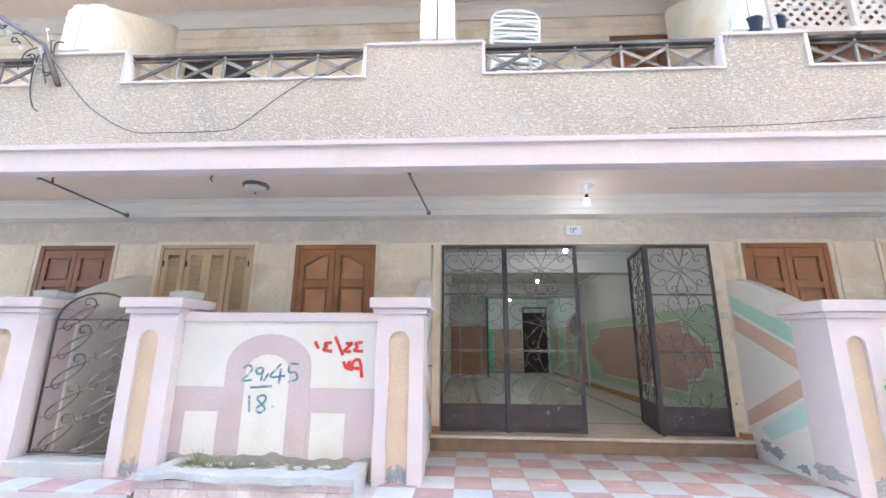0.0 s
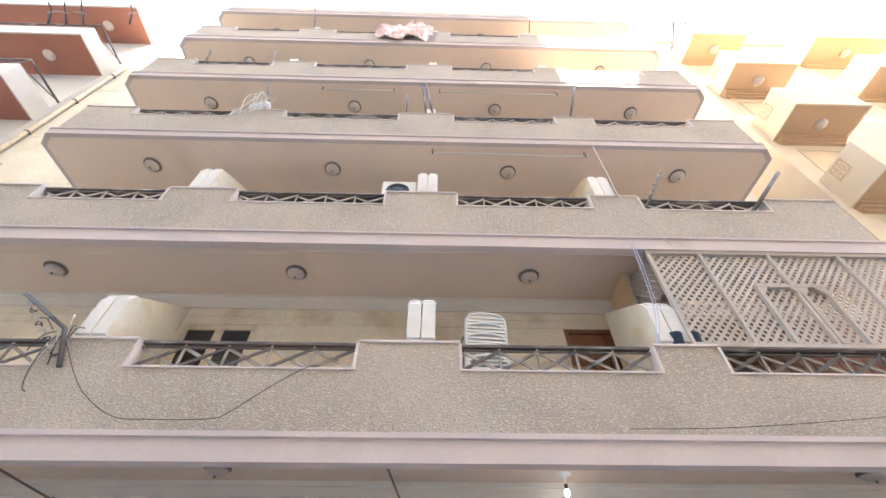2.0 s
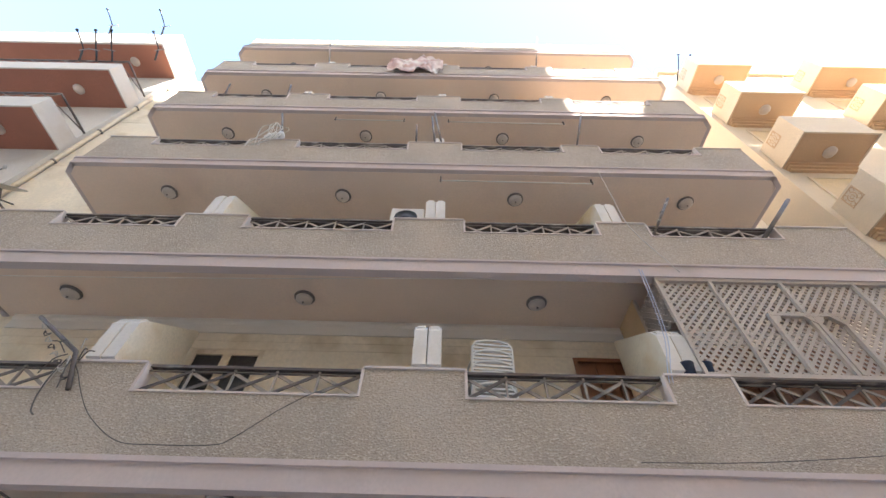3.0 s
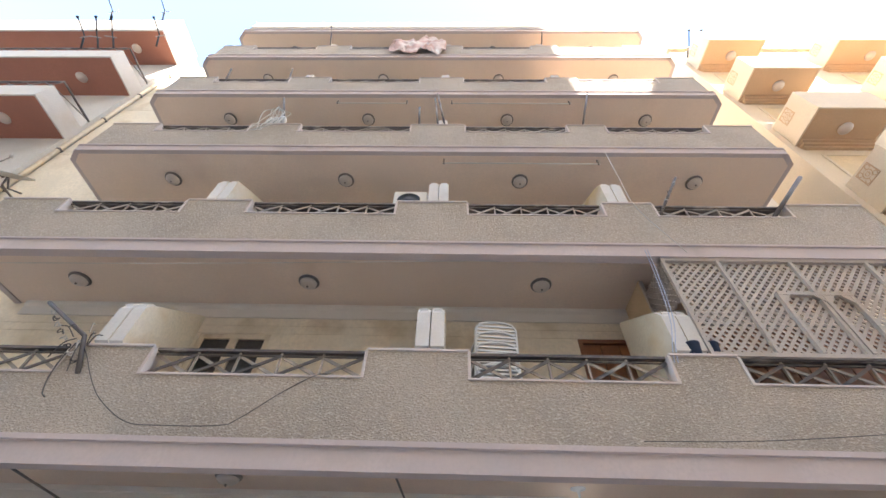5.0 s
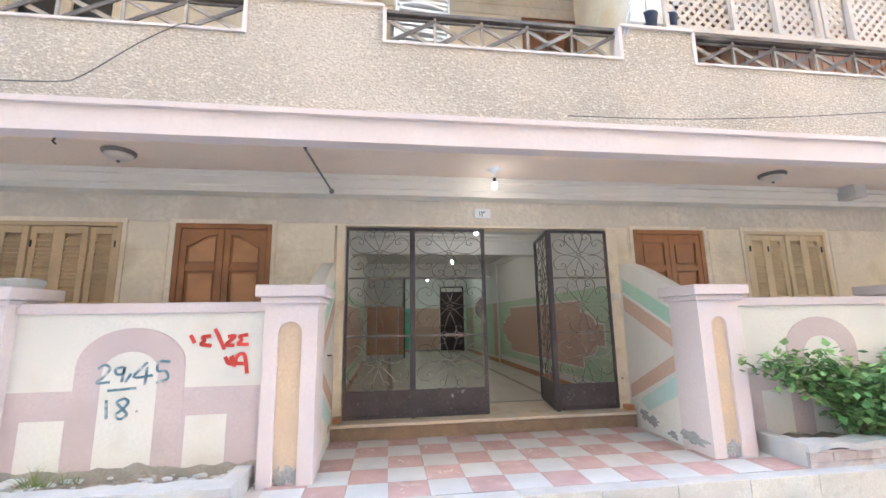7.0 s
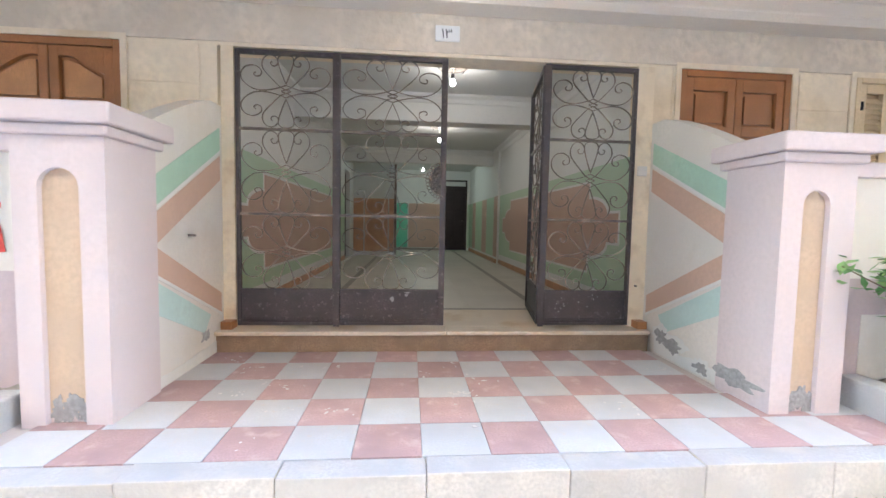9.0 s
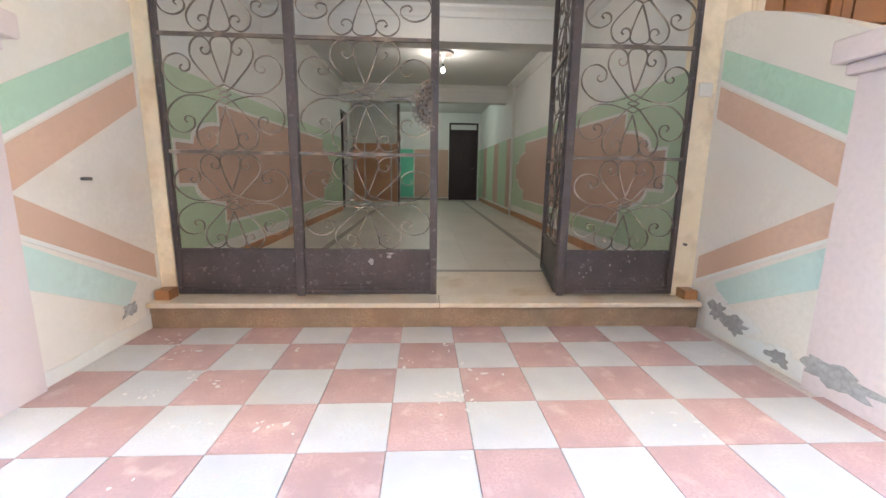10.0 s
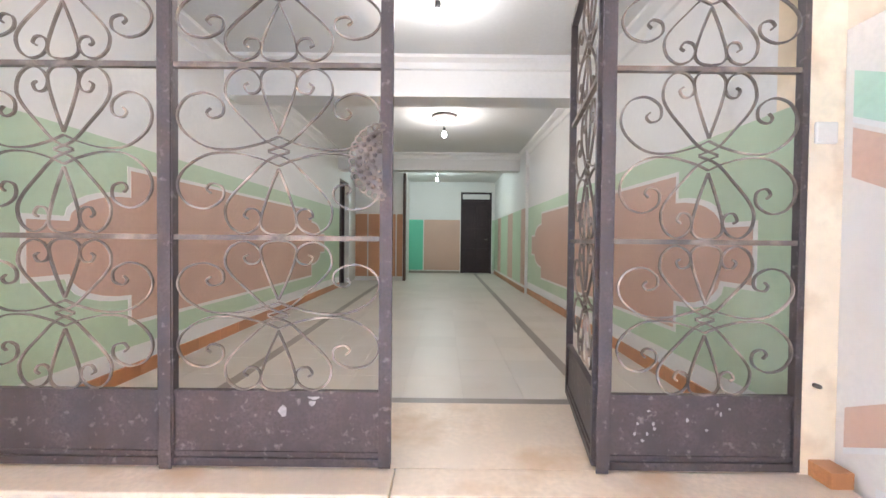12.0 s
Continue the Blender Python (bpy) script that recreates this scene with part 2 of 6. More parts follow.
def bm_prism(bm, pts, axis, a0, a1, mi=0):
    """A flat outline pushed from a0 to a1 along x, y or z. pts: the two other coordinates in x, y, z order."""
    def at(p, a):
        return {"x": (a, p[0], p[1]), "y": (p[0], a, p[1]), "z": (p[0], p[1], a)}[axis]
    lo, hi = [bm.verts.new(at(p, a0)) for p in pts], [bm.verts.new(at(p, a1)) for p in pts]
    fs = [bm.faces.new(lo), bm.faces.new(hi[::-1])]
    n = len(pts)
    fs += [bm.faces.new((lo[i], hi[i], hi[(i + 1) % n], lo[(i + 1) % n])) for i in range(n)]
    for f in fs:
        f.material_index = mi
    bmesh.ops.recalc_face_normals(bm, faces=fs)
    return bm


def bm_tube(bm, pts, r, sides=6, mi=0, flat=None):
    """A bar of radius r along a line of points. flat: (half width, half depth) for a flat bar."""
    pts = [Vector(p) for p in pts]
    rings = []
    ref = None
    for i, p in enumerate(pts):
        d = (pts[min(i + 1, len(pts) - 1)] - pts[max(i - 1, 0)]).normalized()
        if ref is None:
            ref = Vector((0, 1, 0)) if abs(d.y) < 0.9 else Vector((1, 0, 0))
        u = (ref - d * ref.dot(d)).normalized()
        v = d.cross(u)
        rad = r[i] if isinstance(r, (list, tuple)) else r
        ring = []
        for k in range(sides):
            a = 2 * math.pi * (k + 0.5) / sides
            if flat:
                c = u * (flat[1] * (1 if math.cos(a) > 0 else -1)) + v * (flat[0] * (1 if math.sin(a) > 0 else -1))
            else:
                c = (u * math.cos(a) + v * math.sin(a)) * rad
            ring.append(bm.verts.new(p + c))
        rings.append(ring)
    fs = []
    for a, b in zip(rings, rings[1:]):
        fs += [bm.faces.new((a[k], a[(k + 1) % sides], b[(k + 1) % sides], b[k])) for k in range(sides)]
    fs += [bm.faces.new(rings[0][::-1]), bm.faces.new(rings[-1])]
    for f in fs:
        f.material_index = mi
        f.smooth = not flat and sides > 5
    return bm


def bm_lathe(bm, profile, centre, segs=20, axis="z", mi=0):
    """A turned shape: profile rows of (radius, height) along the axis."""
    c = Vector(centre)
    def at(r, h, a):
        if axis == "z":
            return c + Vector((r * math.cos(a), r * math.sin(a), h))
        return c + Vector((r * math.cos(a), h, r * math.sin(a)))
    rings = [[bm.verts.new(at(max(r, 0.0005), h, 2 * math.pi * k / segs)) for k in range(segs)] for r, h in profile]
    fs = []
    for a, b in zip(rings, rings[1:]):
        fs += [bm.faces.new((a[k], a[(k + 1) % segs], b[(k + 1) % segs], b[k])) for k in range(segs)]
    fs += [bm.faces.new(rings[0][::-1]), bm.faces.new(rings[-1])]
    for f in fs:
        f.smooth, f.material_index = True, mi
    bmesh.ops.recalc_face_normals(bm, faces=fs)
    return bm


def part(name, bm, material, parent=None, label="", at=None):
    """Links a bmesh as one mesh object, under a thing or a part."""
    me = bpy.data.meshes.new(name)
    bm.to_mesh(me)
    bm.free()
    for m in (material if isinstance(material, (list, tuple)) else [material]):
        me.materials.append(M[m])
    ob = new(name, me)
    if parent:
        ob.parent = parent
        ob.matrix_parent_inverse = parent.matrix_world.inverted()
    if at is not None:
        ob.matrix_basis = at
    return tagged(ob, label=label)


def lpart(name, bm, material, parent, label=""):
    """A part whose mesh is given in its parent's own axes."""
    ob = part(name, bm, material, None, label)
    ob.parent = parent
    return ob


def box_part(name, x0, x1, y0, y1, z0, z1, material, parent=None, label="", bevel=0.0):
    return part(name, bm_box(bmesh.new(), x0, x1, y0, y1, z0, z1, 0, bevel), material, parent, label)


def thing(name, at, label, category, group="", kind=""):
    ob = new(name)
    ob.empty_display_size = 0.1
    ob.matrix_world = at if isinstance(at, Matrix) else Matrix.Translation(at)
    ob.matrix_basis = ob.matrix_world
    bpy.context.view_layer.update()
    return tagged(ob, label, category, group, kind)


def structure(ob, label, category=""):
    return tagged(ob, label, category, "", "structure")


def bm_wall(bm, u0, u1, z0, z1, d0, d1, holes=(), axis="y", mi=0):
    """A wall of thickness d0 to d1 with holes (u0, u1, z0, z1) through it; u runs along x (axis y) or y (axis x)."""
    us = sorted({u0, u1, *[min(max(h[i], u0), u1) for h in holes for i in (0, 1)]})
    for a, b in zip(us, us[1:]):
        mid = (a + b) / 2
        cuts = sorted((max(h[2], z0), min(h[3], z1)) for h in holes if h[0] < mid < h[1])
        z = z0
        for c0, c1 in [*cuts, (z1, z1)]:
            if c0 > z + 1e-4:
                if axis == "y":
                    bm_box(bm, a, b, d0, d1, z, c0, mi)
                else:
                    bm_box(bm, d0, d1, a, b, z, c0, mi)
            z = max(z, c1)
    bmesh.ops.remove_doubles(bm, verts=bm.verts, dist=1e-4)
    return bm


# ---- levels and lines of the plan ----
STREET, PORCH, HALL = -0.26, 0.0, 0.18
YU = -0.70                                  # front of the upper storeys' walls
YB = -2.11                                  # front of the balconies
WX0, WX1 = -13.05, 6.88                    # ends of the front wall
UX0, UX1 = -11.7, 5.4                       # ends of the upper walls
X0, X1 = -8.72, 4.72                        # ends of the balconies
TOP = [3.95 + 2.735 * k for k in range(6)]  # tops of the balcony parapets
DECK = [TOP[0] - 0.785, *[top - 0.88 for top in TOP[1:]]]  # balcony floors
NOTCH = [(-7.66, -5.71), (-4.70, -2.38), (-1.30, 0.80), (1.55, 3.57)]

# ---- ground ----
bm = bmesh.new()
bm_box(bm, -400, 400, -400, 400, STREET - 0.3, STREET)
structure(part("ground", bm, "street"), "dusty pale unpaved street with grit and litter", "street")
bm = bmesh.new()
bm_box(bm, -2.5, 12, -1.745, 0.0, STREET, -0.014)
bm_box(bm, -14, -4.3, -1.745, 0.0, STREET, -0.014)
bm_box(bm, -4.3, -2.5, -1.3, 0.0, STREET, -0.014)
structure(part("pavement", bm, "grout"), "chequered red and white tiled pavement before the entrance", "pavement")
pavement = bpy.data.objects["pavement"]

# ---- ground floor wall with its openings ----
WIN = [(-7.51, -6.41), (-5.73, -4.39), (-3.81, -2.70), (2.08, 3.16), (3.80, 5.15)]
holes = [(a, b, 1.15, 2.535) for a, b in WIN] + [(-1.95, 1.75, -0.3, 2.53)]
bm = bmesh.new()
bm_wall(bm, WX0, WX1, STREET, 3.128, 0.0, 0.24, holes)
wall_front = structure(part("wall_front", bm, "stone_wall"), "cream painted plaster wall with scored stone courses", "wall")
box_part("lintel_band", WX0, WX1, -0.012, 0.0, 2.56, 2.876, "grey_band", wall_front, "rough greyish render band")
bm = bmesh.new()
bm_prism(bm, [(0.0, 2.878), (-0.22, 2.878), (-0.22, 2.95), (-0.235, 2.96), (-0.235, 3.06), (-0.26, 3.07), (-0.26, 3.128), (0.0, 3.128)], "x", WX0, WX1)
part("edge_beam", bm, "white_frieze", wall_front, "pale painted edge beam under the upper storeys")
bm = bmesh.new()
edges = [WX0, *[v for w in sorted(WIN[:3] + [(-2.02, 1.93)] + WIN[3:]) for v in w], WX1]
for a, b in zip(edges[::2], edges[1::2]):
    for i in range(5):
        z = 2.545 - 0.335 * (i + 1)
        bm_box(bm, a + 0.07, b - 0.07, -0.010, 0.0, z + 0.005, z + 0.327, 0, 0.003)
part("scored_course", bm, "stone_wall", wall_front)
bm = bmesh.new()
for a, b in WIN:
    bm_box(bm, a - 0.05, a, -0.014, 0.0, 1.15, 2.585)
    bm_box(bm, b, b + 0.05, -0.014, 0.0, 1.15, 2.585)
    bm_box(bm, a, b, -0.014, 0.0, 2.535, 2.585)
part("window_surround", bm, "stone_wall", wall_front)

# ---- balconies ----
def bm_strip(bm, path, thick, z0, z1):
    """An upright band along a plan line, thickened to its left."""
    ps = [Vector((*p, 0)) for p in path]
    inner = []
    for i, p in enumerate(ps):
        a, b = ps[max(i - 1, 0)], ps[min(i + 1, len(ps) - 1)]
        n1 = Vector((-(p - a).y, (p - a).x, 0)) if i else None
        n2 = Vector((-(b - p).y, (b - p).x, 0)) if i < len(ps) - 1 else None
        n1, n2 = (n1 or n2).normalized(), (n2 or n1).normalized()
        m = (n1 + n2).normalized()
        inner.append(p + m * thick / max(0.3, m.dot(n1)))
    bm_prism(bm, [(p.x, p.y) for p in ps + inner[::-1]], "z", z0, z1)


CH = 0.19                                   # cut corners of the upper balconies
for k, top in enumerate(TOP):
    cut = k >= 2
    xa, xb = (X0 - 0.13 if cut else X0), (6.6 if k == 0 else X1)
    soffit, low = (top - 1.195, top - 1.20) if cut else (top - (0.82 if k == 0 else 1.0), top - 1.25)
    fa, fb = (xa + CH, xb - CH) if cut else (xa, xb)
    notches = [] if k == 5 else [(a, b, top - 0.345, top + 1) for a, b in NOTCH]
    if k == 0:
        notches = [(-8.2, -5.62, top - 0.355, top + 1), (-4.74, -2.40, top - 0.355, top + 1), (-1.335, 0.79, top - 0.355, top + 1), (1.485, 5.6, top - 0.355, top + 1)]
    ends = [[(fa, YB), (xa, YB + CH), (xa, YU)], [(xb, YU), (xb, YB + CH), (fb, YB)]] if cut else []
    bm = bmesh.new()
    bm_wall(bm, fa, fb, top - 0.99, top - 0.03, YB, YB + 0.13, notches)
    if cut:
        for e in ends:
            bm_strip(bm, e[::-1], 0.13, top - 0.99, top - 0.03)
    else:
        for x in (xa, xb - 0.13):
            bm_box(bm, x, x + 0.13, YB + 0.13, YU, top - 0.99, top - 0.03)
    parapet = structure(part(f"parapet_{k + 1}", bm, "roughcast"), "beige spattered render balcony parapet with notches for railings", "parapet")
    # coping and the rim of each notch
    bm = bmesh.new()
    edges = [fa, *[v for n in notches for v in n[:2]], fb]
    for a, b in zip(edges[::2], edges[1::2]):
        bm_box(bm, a - 0.012, b + 0.012, YB - 0.02, YB + 0.15, top - 0.03, top, 0, 0.006)
    for e in ends:
        bm_strip(bm, e[::-1], 0.15, top - 0.03, top - 0.002)
    for n in notches:
        bm_box(bm, n[0] + 0.001, n[1] - 0.001, YB - 0.014, YB + 0.14, n[2] - 0.001, n[2] + 0.02)
        for x in (n[0], n[1] - 0.03):
            bm_box(bm, x, x + 0.03, YB - 0.014, YB + 0.14, n[2] + 0.02, top - 0.03)
    part("coping", bm, "moulding", parapet, "pale painted coping")
    # fascia with two fine fillets
    bm = bmesh.new()
    f = 0.035
    bm_prism(bm, [(YB + 0.1, low), (YB - f, low), (YB - f, top - 1.055), (YB - 0.062, top - 1.047), (YB - 0.062, top - 1.02), (YB - 0.034, top - 1.012),
                  (YB - 0.034, top - 0.988), (YB - 0.015, top - 0.98), (YB + 0.1, top - 0.98)], "x", fa - (0.01 if cut else f), fb + (0.01 if cut else f))
    part("fascia", bm, "cornice", parapet, "pinkish painted fascia band")
    bm = bmesh.new()
    if cut:
        for e, s in zip(ends, (-1, 1)):
            line = [(x + s * (f if abs(y - YB) > 0.01 else 0.012), y - (f if abs(y - YB) < 0.01 else 0.012)) for x, y in e][::-1]
            bm_strip(bm, line, 0.12, low, top - 1.0)
            bm_strip(bm, [(x + s * 0.02, y - 0.012) for x, y in line], 0.12, top - 1.047, top - 1.02)
    else:
        for x in (xa - f, xb - 0.065):
            bm_box(bm, x, x + 0.1, YB + 0.1, YU, low if k == 0 else soffit - 0.02, top - 0.98)
    part("end_fascia", bm, "cornice", parapet)
    if cut:
        plan = [(xa + 0.05, YU), (xa + 0.05, YB + CH + 0.03), (fa + 0.03, YB + 0.05), (fb - 0.03, YB + 0.05), (xb - 0.05, YB + CH + 0.03), (xb - 0.05, YU)]
        slab = part(f"balcony_slab_{k + 1}", bm_prism(bmesh.new(), plan, "z", low - 0.004, low + 0.15), "soffit")
    else:
        slab = box_part(f"balcony_slab_{k + 1}", xa + 0.02, xb - 0.02, YB + 0.1, 0.24 if k == 0 else YU, soffit + 0.002, soffit + (0.03 if k == 0 else 0.12), "soffit")
    structure(slab, "smooth beige painted balcony slab seen from below", "balcony slab")

# ---- upper walls ----
for k in range(5):
    top = TOP[k]
    z0, z1 = top - 1.0, TOP[k + 1] - 1.0
    doors = [(-5.38, -4.27), (0.386, 1.58)]
    bm = bmesh.new()
    bm_wall(bm, UX0, UX1, 3.17 if k == 0 else z0, z1, YU, YU + 0.24, [(a, b, z0 + 0.14, z0 + 2.18) for a, b in doors])
    w = structure(part(f"wall_storey_{k + 1}", bm, "stone_wall"), "cream painted balcony back wall with scored courses", "wall")
    bm = bmesh.new()
    for i in range(2):
        bm_box(bm, UX0 + 0.02, UX1 - 0.02, YU - 0.009, YU, z1 - 0.255 - 0.145 * (i + 1), z1 - 0.263 - 0.145 * i, 0, 0.003)
    part("scored_course", bm, "stone_wall", w)
    bm = bmesh.new()
    bm_prism(bm, [(YU, z1 - 0.25), (YU - 0.025, z1 - 0.25), (YU - 0.03, z1 - 0.1), (YU - 0.06, z1 - 0.06), (YU - 0.06, z1), (YU, z1)], "x", X0 + 0.2, X1 - 0.2)
    if k > 0:
        bm.transform(Matrix.Translation((0, 0, -0.2)))
    part("cove", bm, "white_frieze", w, "pale cove moulding")
# bulk of the house and its roof
bm = bmesh.new()
bm_box(bm, WX0, WX1, 11.2, 11.4, STREET, TOP[5])
for x in (WX0, WX1 - 0.2):
    bm_box(bm, x, x + 0.2, 0.24, 11.2, STREET, 3.128)
for x in (UX0, UX1 - 0.2):
    bm_box(bm, x, x + 0.2, YU + 0.24, 11.2, 2.95, TOP[5])
bm_box(bm, UX0, UX1, YU, YU + 0.24, TOP[5] - 1.0, TOP[5] - 0.4)
bm_box(bm, UX0 + 0.2, UX1 - 0.2, YU + 0.24, 11.2, TOP[5] - 0.6, TOP[5] - 0.4)
structure(part("wall_house_sides", bm, "pale_render"), "plain rendered side and rear walls of the house", "wall")

# ---- unseen houses over the street, stepped to shade this one, pale to bounce light ----
for x0, x1, h in ((-45, 7.35, 31), (7.35, 9.65, 24.75), (9.65, 12.6, 26.4), (12.6, 40, 28.0)):
    bm = bmesh.new()
    bm_box(bm, x0, x1, -22, -12, STREET, h)
    structure(part("wall_opposite", bm, "opposite"), "plain beige unseen house front across the street, stepped to shade this one", "house front")

# ---- entrance: step, porch wings, piers ----
step = structure(box_part("entrance_step", -1.93, 1.80, -0.155, 0.0, PORCH - 0.02, HALL - 0.035, "riser"), "brown granite riser under a cream marble tread", "step")
bm = bmesh.new()
for a, b in ((-1.93, -0.02), (-0.016, 1.80)):
    bm_box(bm, a, b, -0.19, 0.0, HALL - 0.035, HALL, 0, 0.008)
part("tread", bm, "marble", step, "worn cream marble tread")

# hall shell
HX0, HX1, HY = -1.95, 1.75, 10.5
floor = structure(box_part("floor", HX0 - 0.2, HX1 + 0.2, 0.0, HY + 0.2, HALL - 0.2, HALL - 0.004, "grout"), "pale speckled hall floor tiles with grey border strips", "floor")
box_part("threshold", -1.93, 1.80, 0.0, 0.70, HALL - 0.004, HALL, "marble", floor, "cream marble threshold")
ceiling = structure(box_part("ceiling", HX0 - 0.2, HX1 + 0.2, 0.24, HY + 0.2, 2.90, 3.0, "hall_ceiling"), "off-white painted hall ceiling", "ceiling")
for name, y0, z in (("beam_1", 2.25, 2.53), ("beam_2", 6.5, 2.56)):
    bm = bmesh.new()
    bm_box(bm, HX0, HX1, y0, y0 + 0.3, z, 2.90)
    bm_prism(bm, [(y0, 2.78), (y0 - 0.02, 2.79), (y0 - 0.04, 2.84), (y0 - 0.09, 2.87), (y0 - 0.09, 2.90), (y0, 2.90)], "x", HX0, HX1)
    structure(part(name, bm, "hall_white"), "white hall ceiling beam with a moulded cornice", "beam")
bm = bmesh.new()
for y0, y1 in ((0.24, 2.16), (2.55, 6.41)):
    for s, x in ((1, HX0), (-1, HX1)):
        bm_prism(bm, [(x, 2.76), (x + s * 0.02, 2.77), (x + s * 0.04, 2.83), (x + s * 0.10, 2.87), (x + s * 0.10, 2.90), (x, 2.90)], "y", y0, y1)
structure(part("trim_cornice", bm, "hall_white"), "white moulded cornice along the hall walls", "cornice")

bm = bm_wall(bmesh.new(), 0.24, 8.1, HALL - 0.1, 2.95, HX0 - 0.2, HX0, [(6.62, 7.45, HALL - 0.1, 2.4)], "x")
wall_left = structure(part("wall_hall_west", bm, "hall_white"), "hall wall, white above, green below with a brown-pink panel", "wall")
bm = bm_wall(bmesh.new(), 0.24, 5.9, HALL - 0.1, 2.95, HX1, HX1 + 0.2, [], "x")
bm_wall(bm, 5.9, HY, HALL - 0.1, 2.95, HX1 - 0.06, HX1 + 0.2, [], "x")
wall_right = structure(part("wall_hall_east", bm, "hall_white"), "hall wall, white above, green below with a brown-pink panel", "wall")
bm = bm_wall(bmesh.new(), HX0 - 0.2, HX1 + 0.2, HALL - 0.1, 2.95, HY, HY + 0.2, [(0.68, 1.60, HALL, 2.60)])
wall_back = structure(part("wall_hall_back", bm, "hall_white"), "rear hall wall, white above, teal and brown below", "wall")
bm = bm_wall(bmesh.new(), HX0, -0.80, HALL - 0.1, 2.95, 8.1, 8.25, [])
wall_stub = structure(part("wall_hall_stub", bm, "hall_white"), "short hall wall with orange-brown painted panels", "wall")
bm = bm_wall(bmesh.new(), 8.25, HY, HALL - 0.1, 2.95, -1.0, -0.86, [], "x")
structure(part("wall_corridor", bm, "hall_white"), "white corridor wall", "wall")

# painted fields, 3 mm proud of the walls
T = 0.003
WZ = 1.77


def panel_outline(grow=0.0):
    """The hall's stepped and rounded field, in (y, z), closed."""
    c, g = 1.085, grow
    half = [(1.06 - g, 0.51 + g), (1.06 - g, 0.33 + g)]
    for i in range(7):
        a = math.radians(90 * i / 6)
        half.append((1.06 - g - 0.46 * math.sin(a), 0.15 + g + 0.18 * math.cos(a)))
    half.append((0.36 - g, 0.15 + g))
    far = [(5.90 - y, dz) for y, dz in half]
    up = [(y, c + dz) for y, dz in half[::-1]] + [(y, c + dz) for y, dz in far]
    down = [(y, c - dz) for y, dz in far[::-1]] + [(y, c - dz) for y, dz in half]
    return up + down


def outline_xy(pts):
    return [pts[i] for i in range(len(pts)) if i == 0 or (Vector(pts[i]) - Vector(pts[i - 1])).length > 1e-4]


for wall, x, s in ((wall_left, HX0, 1), (wall_right, HX1, -1)):
    xs = sorted((x, x + s * T))
    end = 6.60 if s > 0 else 5.9
    box_part("green_field", *xs, 0.03, end, 0.40, WZ, "hall_green", wall, "green painted dado")
    bm = bm_prism(bmesh.new(), outline_xy(panel_outline(0.028)), "x", x + s * T, x + s * 2 * T)
    part("panel_border", bm, "hall_white", wall, "white painted border line")
    bm = bm_prism(bmesh.new(), outline_xy(panel_outline()), "x", x + s * 2 * T, x + s * 3 * T)
    part("panel_field", bm, "hall_pink", wall, "brown-pink painted panel")
    n = int((end - 0.11) / 0.33)
    for i in range(n):
        a = 0.11 + i * (end - 0.11) / n
        box_part("skirting_tile", *sorted((x, x + s * 0.012)), a + 0.002, a + (end - 0.11) / n - 0.002, HALL, HALL + 0.10, "skirting", wall)
xr = HX1 - 0.06
for a, b, m in ((5.90, 6.30, "hall_pink"), (6.33, 7.25, "hall_green"), (7.28, 7.95, "hall_pink"), (7.98, 9.1, "hall_green"), (9.13, 9.7, "hall_pink"), (9.73, 10.49, "hall_green")):
    box_part("dado_field", xr - T, xr, a, b, 0.33, WZ, m, wall_right)
box_part("skirting", xr - 0.012, xr, 5.9, 10.49, HALL, HALL + 0.10, "skirting", wall_right)
for a, b, m in ((-0.86, -0.44, "hall_teal"), (-0.41, 0.66, "hall_pink"), (1.62, 1.69, "hall_green")):
    box_part("dado_field", a, b, HY - T, HY, 0.27, WZ, m, wall_back)
box_part("skirting", -0.86, 0.66, HY - 0.012, HY, HALL, HALL + 0.07, "strip", wall_back)
for a, b in ((-1.94, -1.66), (-1.63, -0.98), (-0.95, -0.81)):
    box_part("dado_field", a, b, 8.1 - T, 8.1, 0.28, WZ, "hall_brown", wall_stub)
box_part("dark_jamb", -0.80, -0.74, 8.06, 8.28, HALL, 2.75, "dark_jamb", wall_stub, "dark brown door jamb")

# hall floor: tiles, border strips
SX0, SX1 = -1.28, 1.06
strips = [(SX0, SX0 + 0.085, 0.74, 10.4), (SX1, SX1 + 0.085, 0.74, 10.4), (HX0, HX1, 0.70, 0.775)]
for a, b, c, d in strips[:2]:
    box_part("border_strip", a, b, 0.775, d, HALL - 0.004, HALL + 0.0005, "strip", floor, "dark grey border strip")
box_part("border_strip", *strips[2], HALL - 0.004, HALL + 0.0005, "strip", floor, "dark grey border strip")
tile_mesh = {}


def floor_tile(x0, x1, y0, y1):
    w, d = round(x1 - x0, 3), round(y1 - y0, 3)
    if (w, d) not in tile_mesh:
        bm = bm_box(bmesh.new(), 0.001, w - 0.001, 0.001, d - 0.001, -0.004, 0.0)
        me = bpy.data.meshes.new("floor_tile")
        bm.to_mesh(me)
        bm.free()
        me.materials.append(M["hall_floor"])
        tile_mesh[w, d] = me
    ob = new("floor_tile", tile_mesh[w, d])
    ob.parent = floor
    ob.location = (x0, y0, HALL)


for x0, x1, n in ((HX0, SX0, 2), (SX0 + 0.085, SX1, 6), (SX1 + 0.085, HX1, 2)):
    for i in range(n):
        for j in range(24):
            a, b = x0 + (x1 - x0) * i / n, x0 + (x1 - x0) * (i + 1) / n
            y0 = 0.775 + j * 0.405
            if b > -0.9 or y0 < 7.7:
                floor_tile(a, b, y0, min(y0 + 0.405, HY))


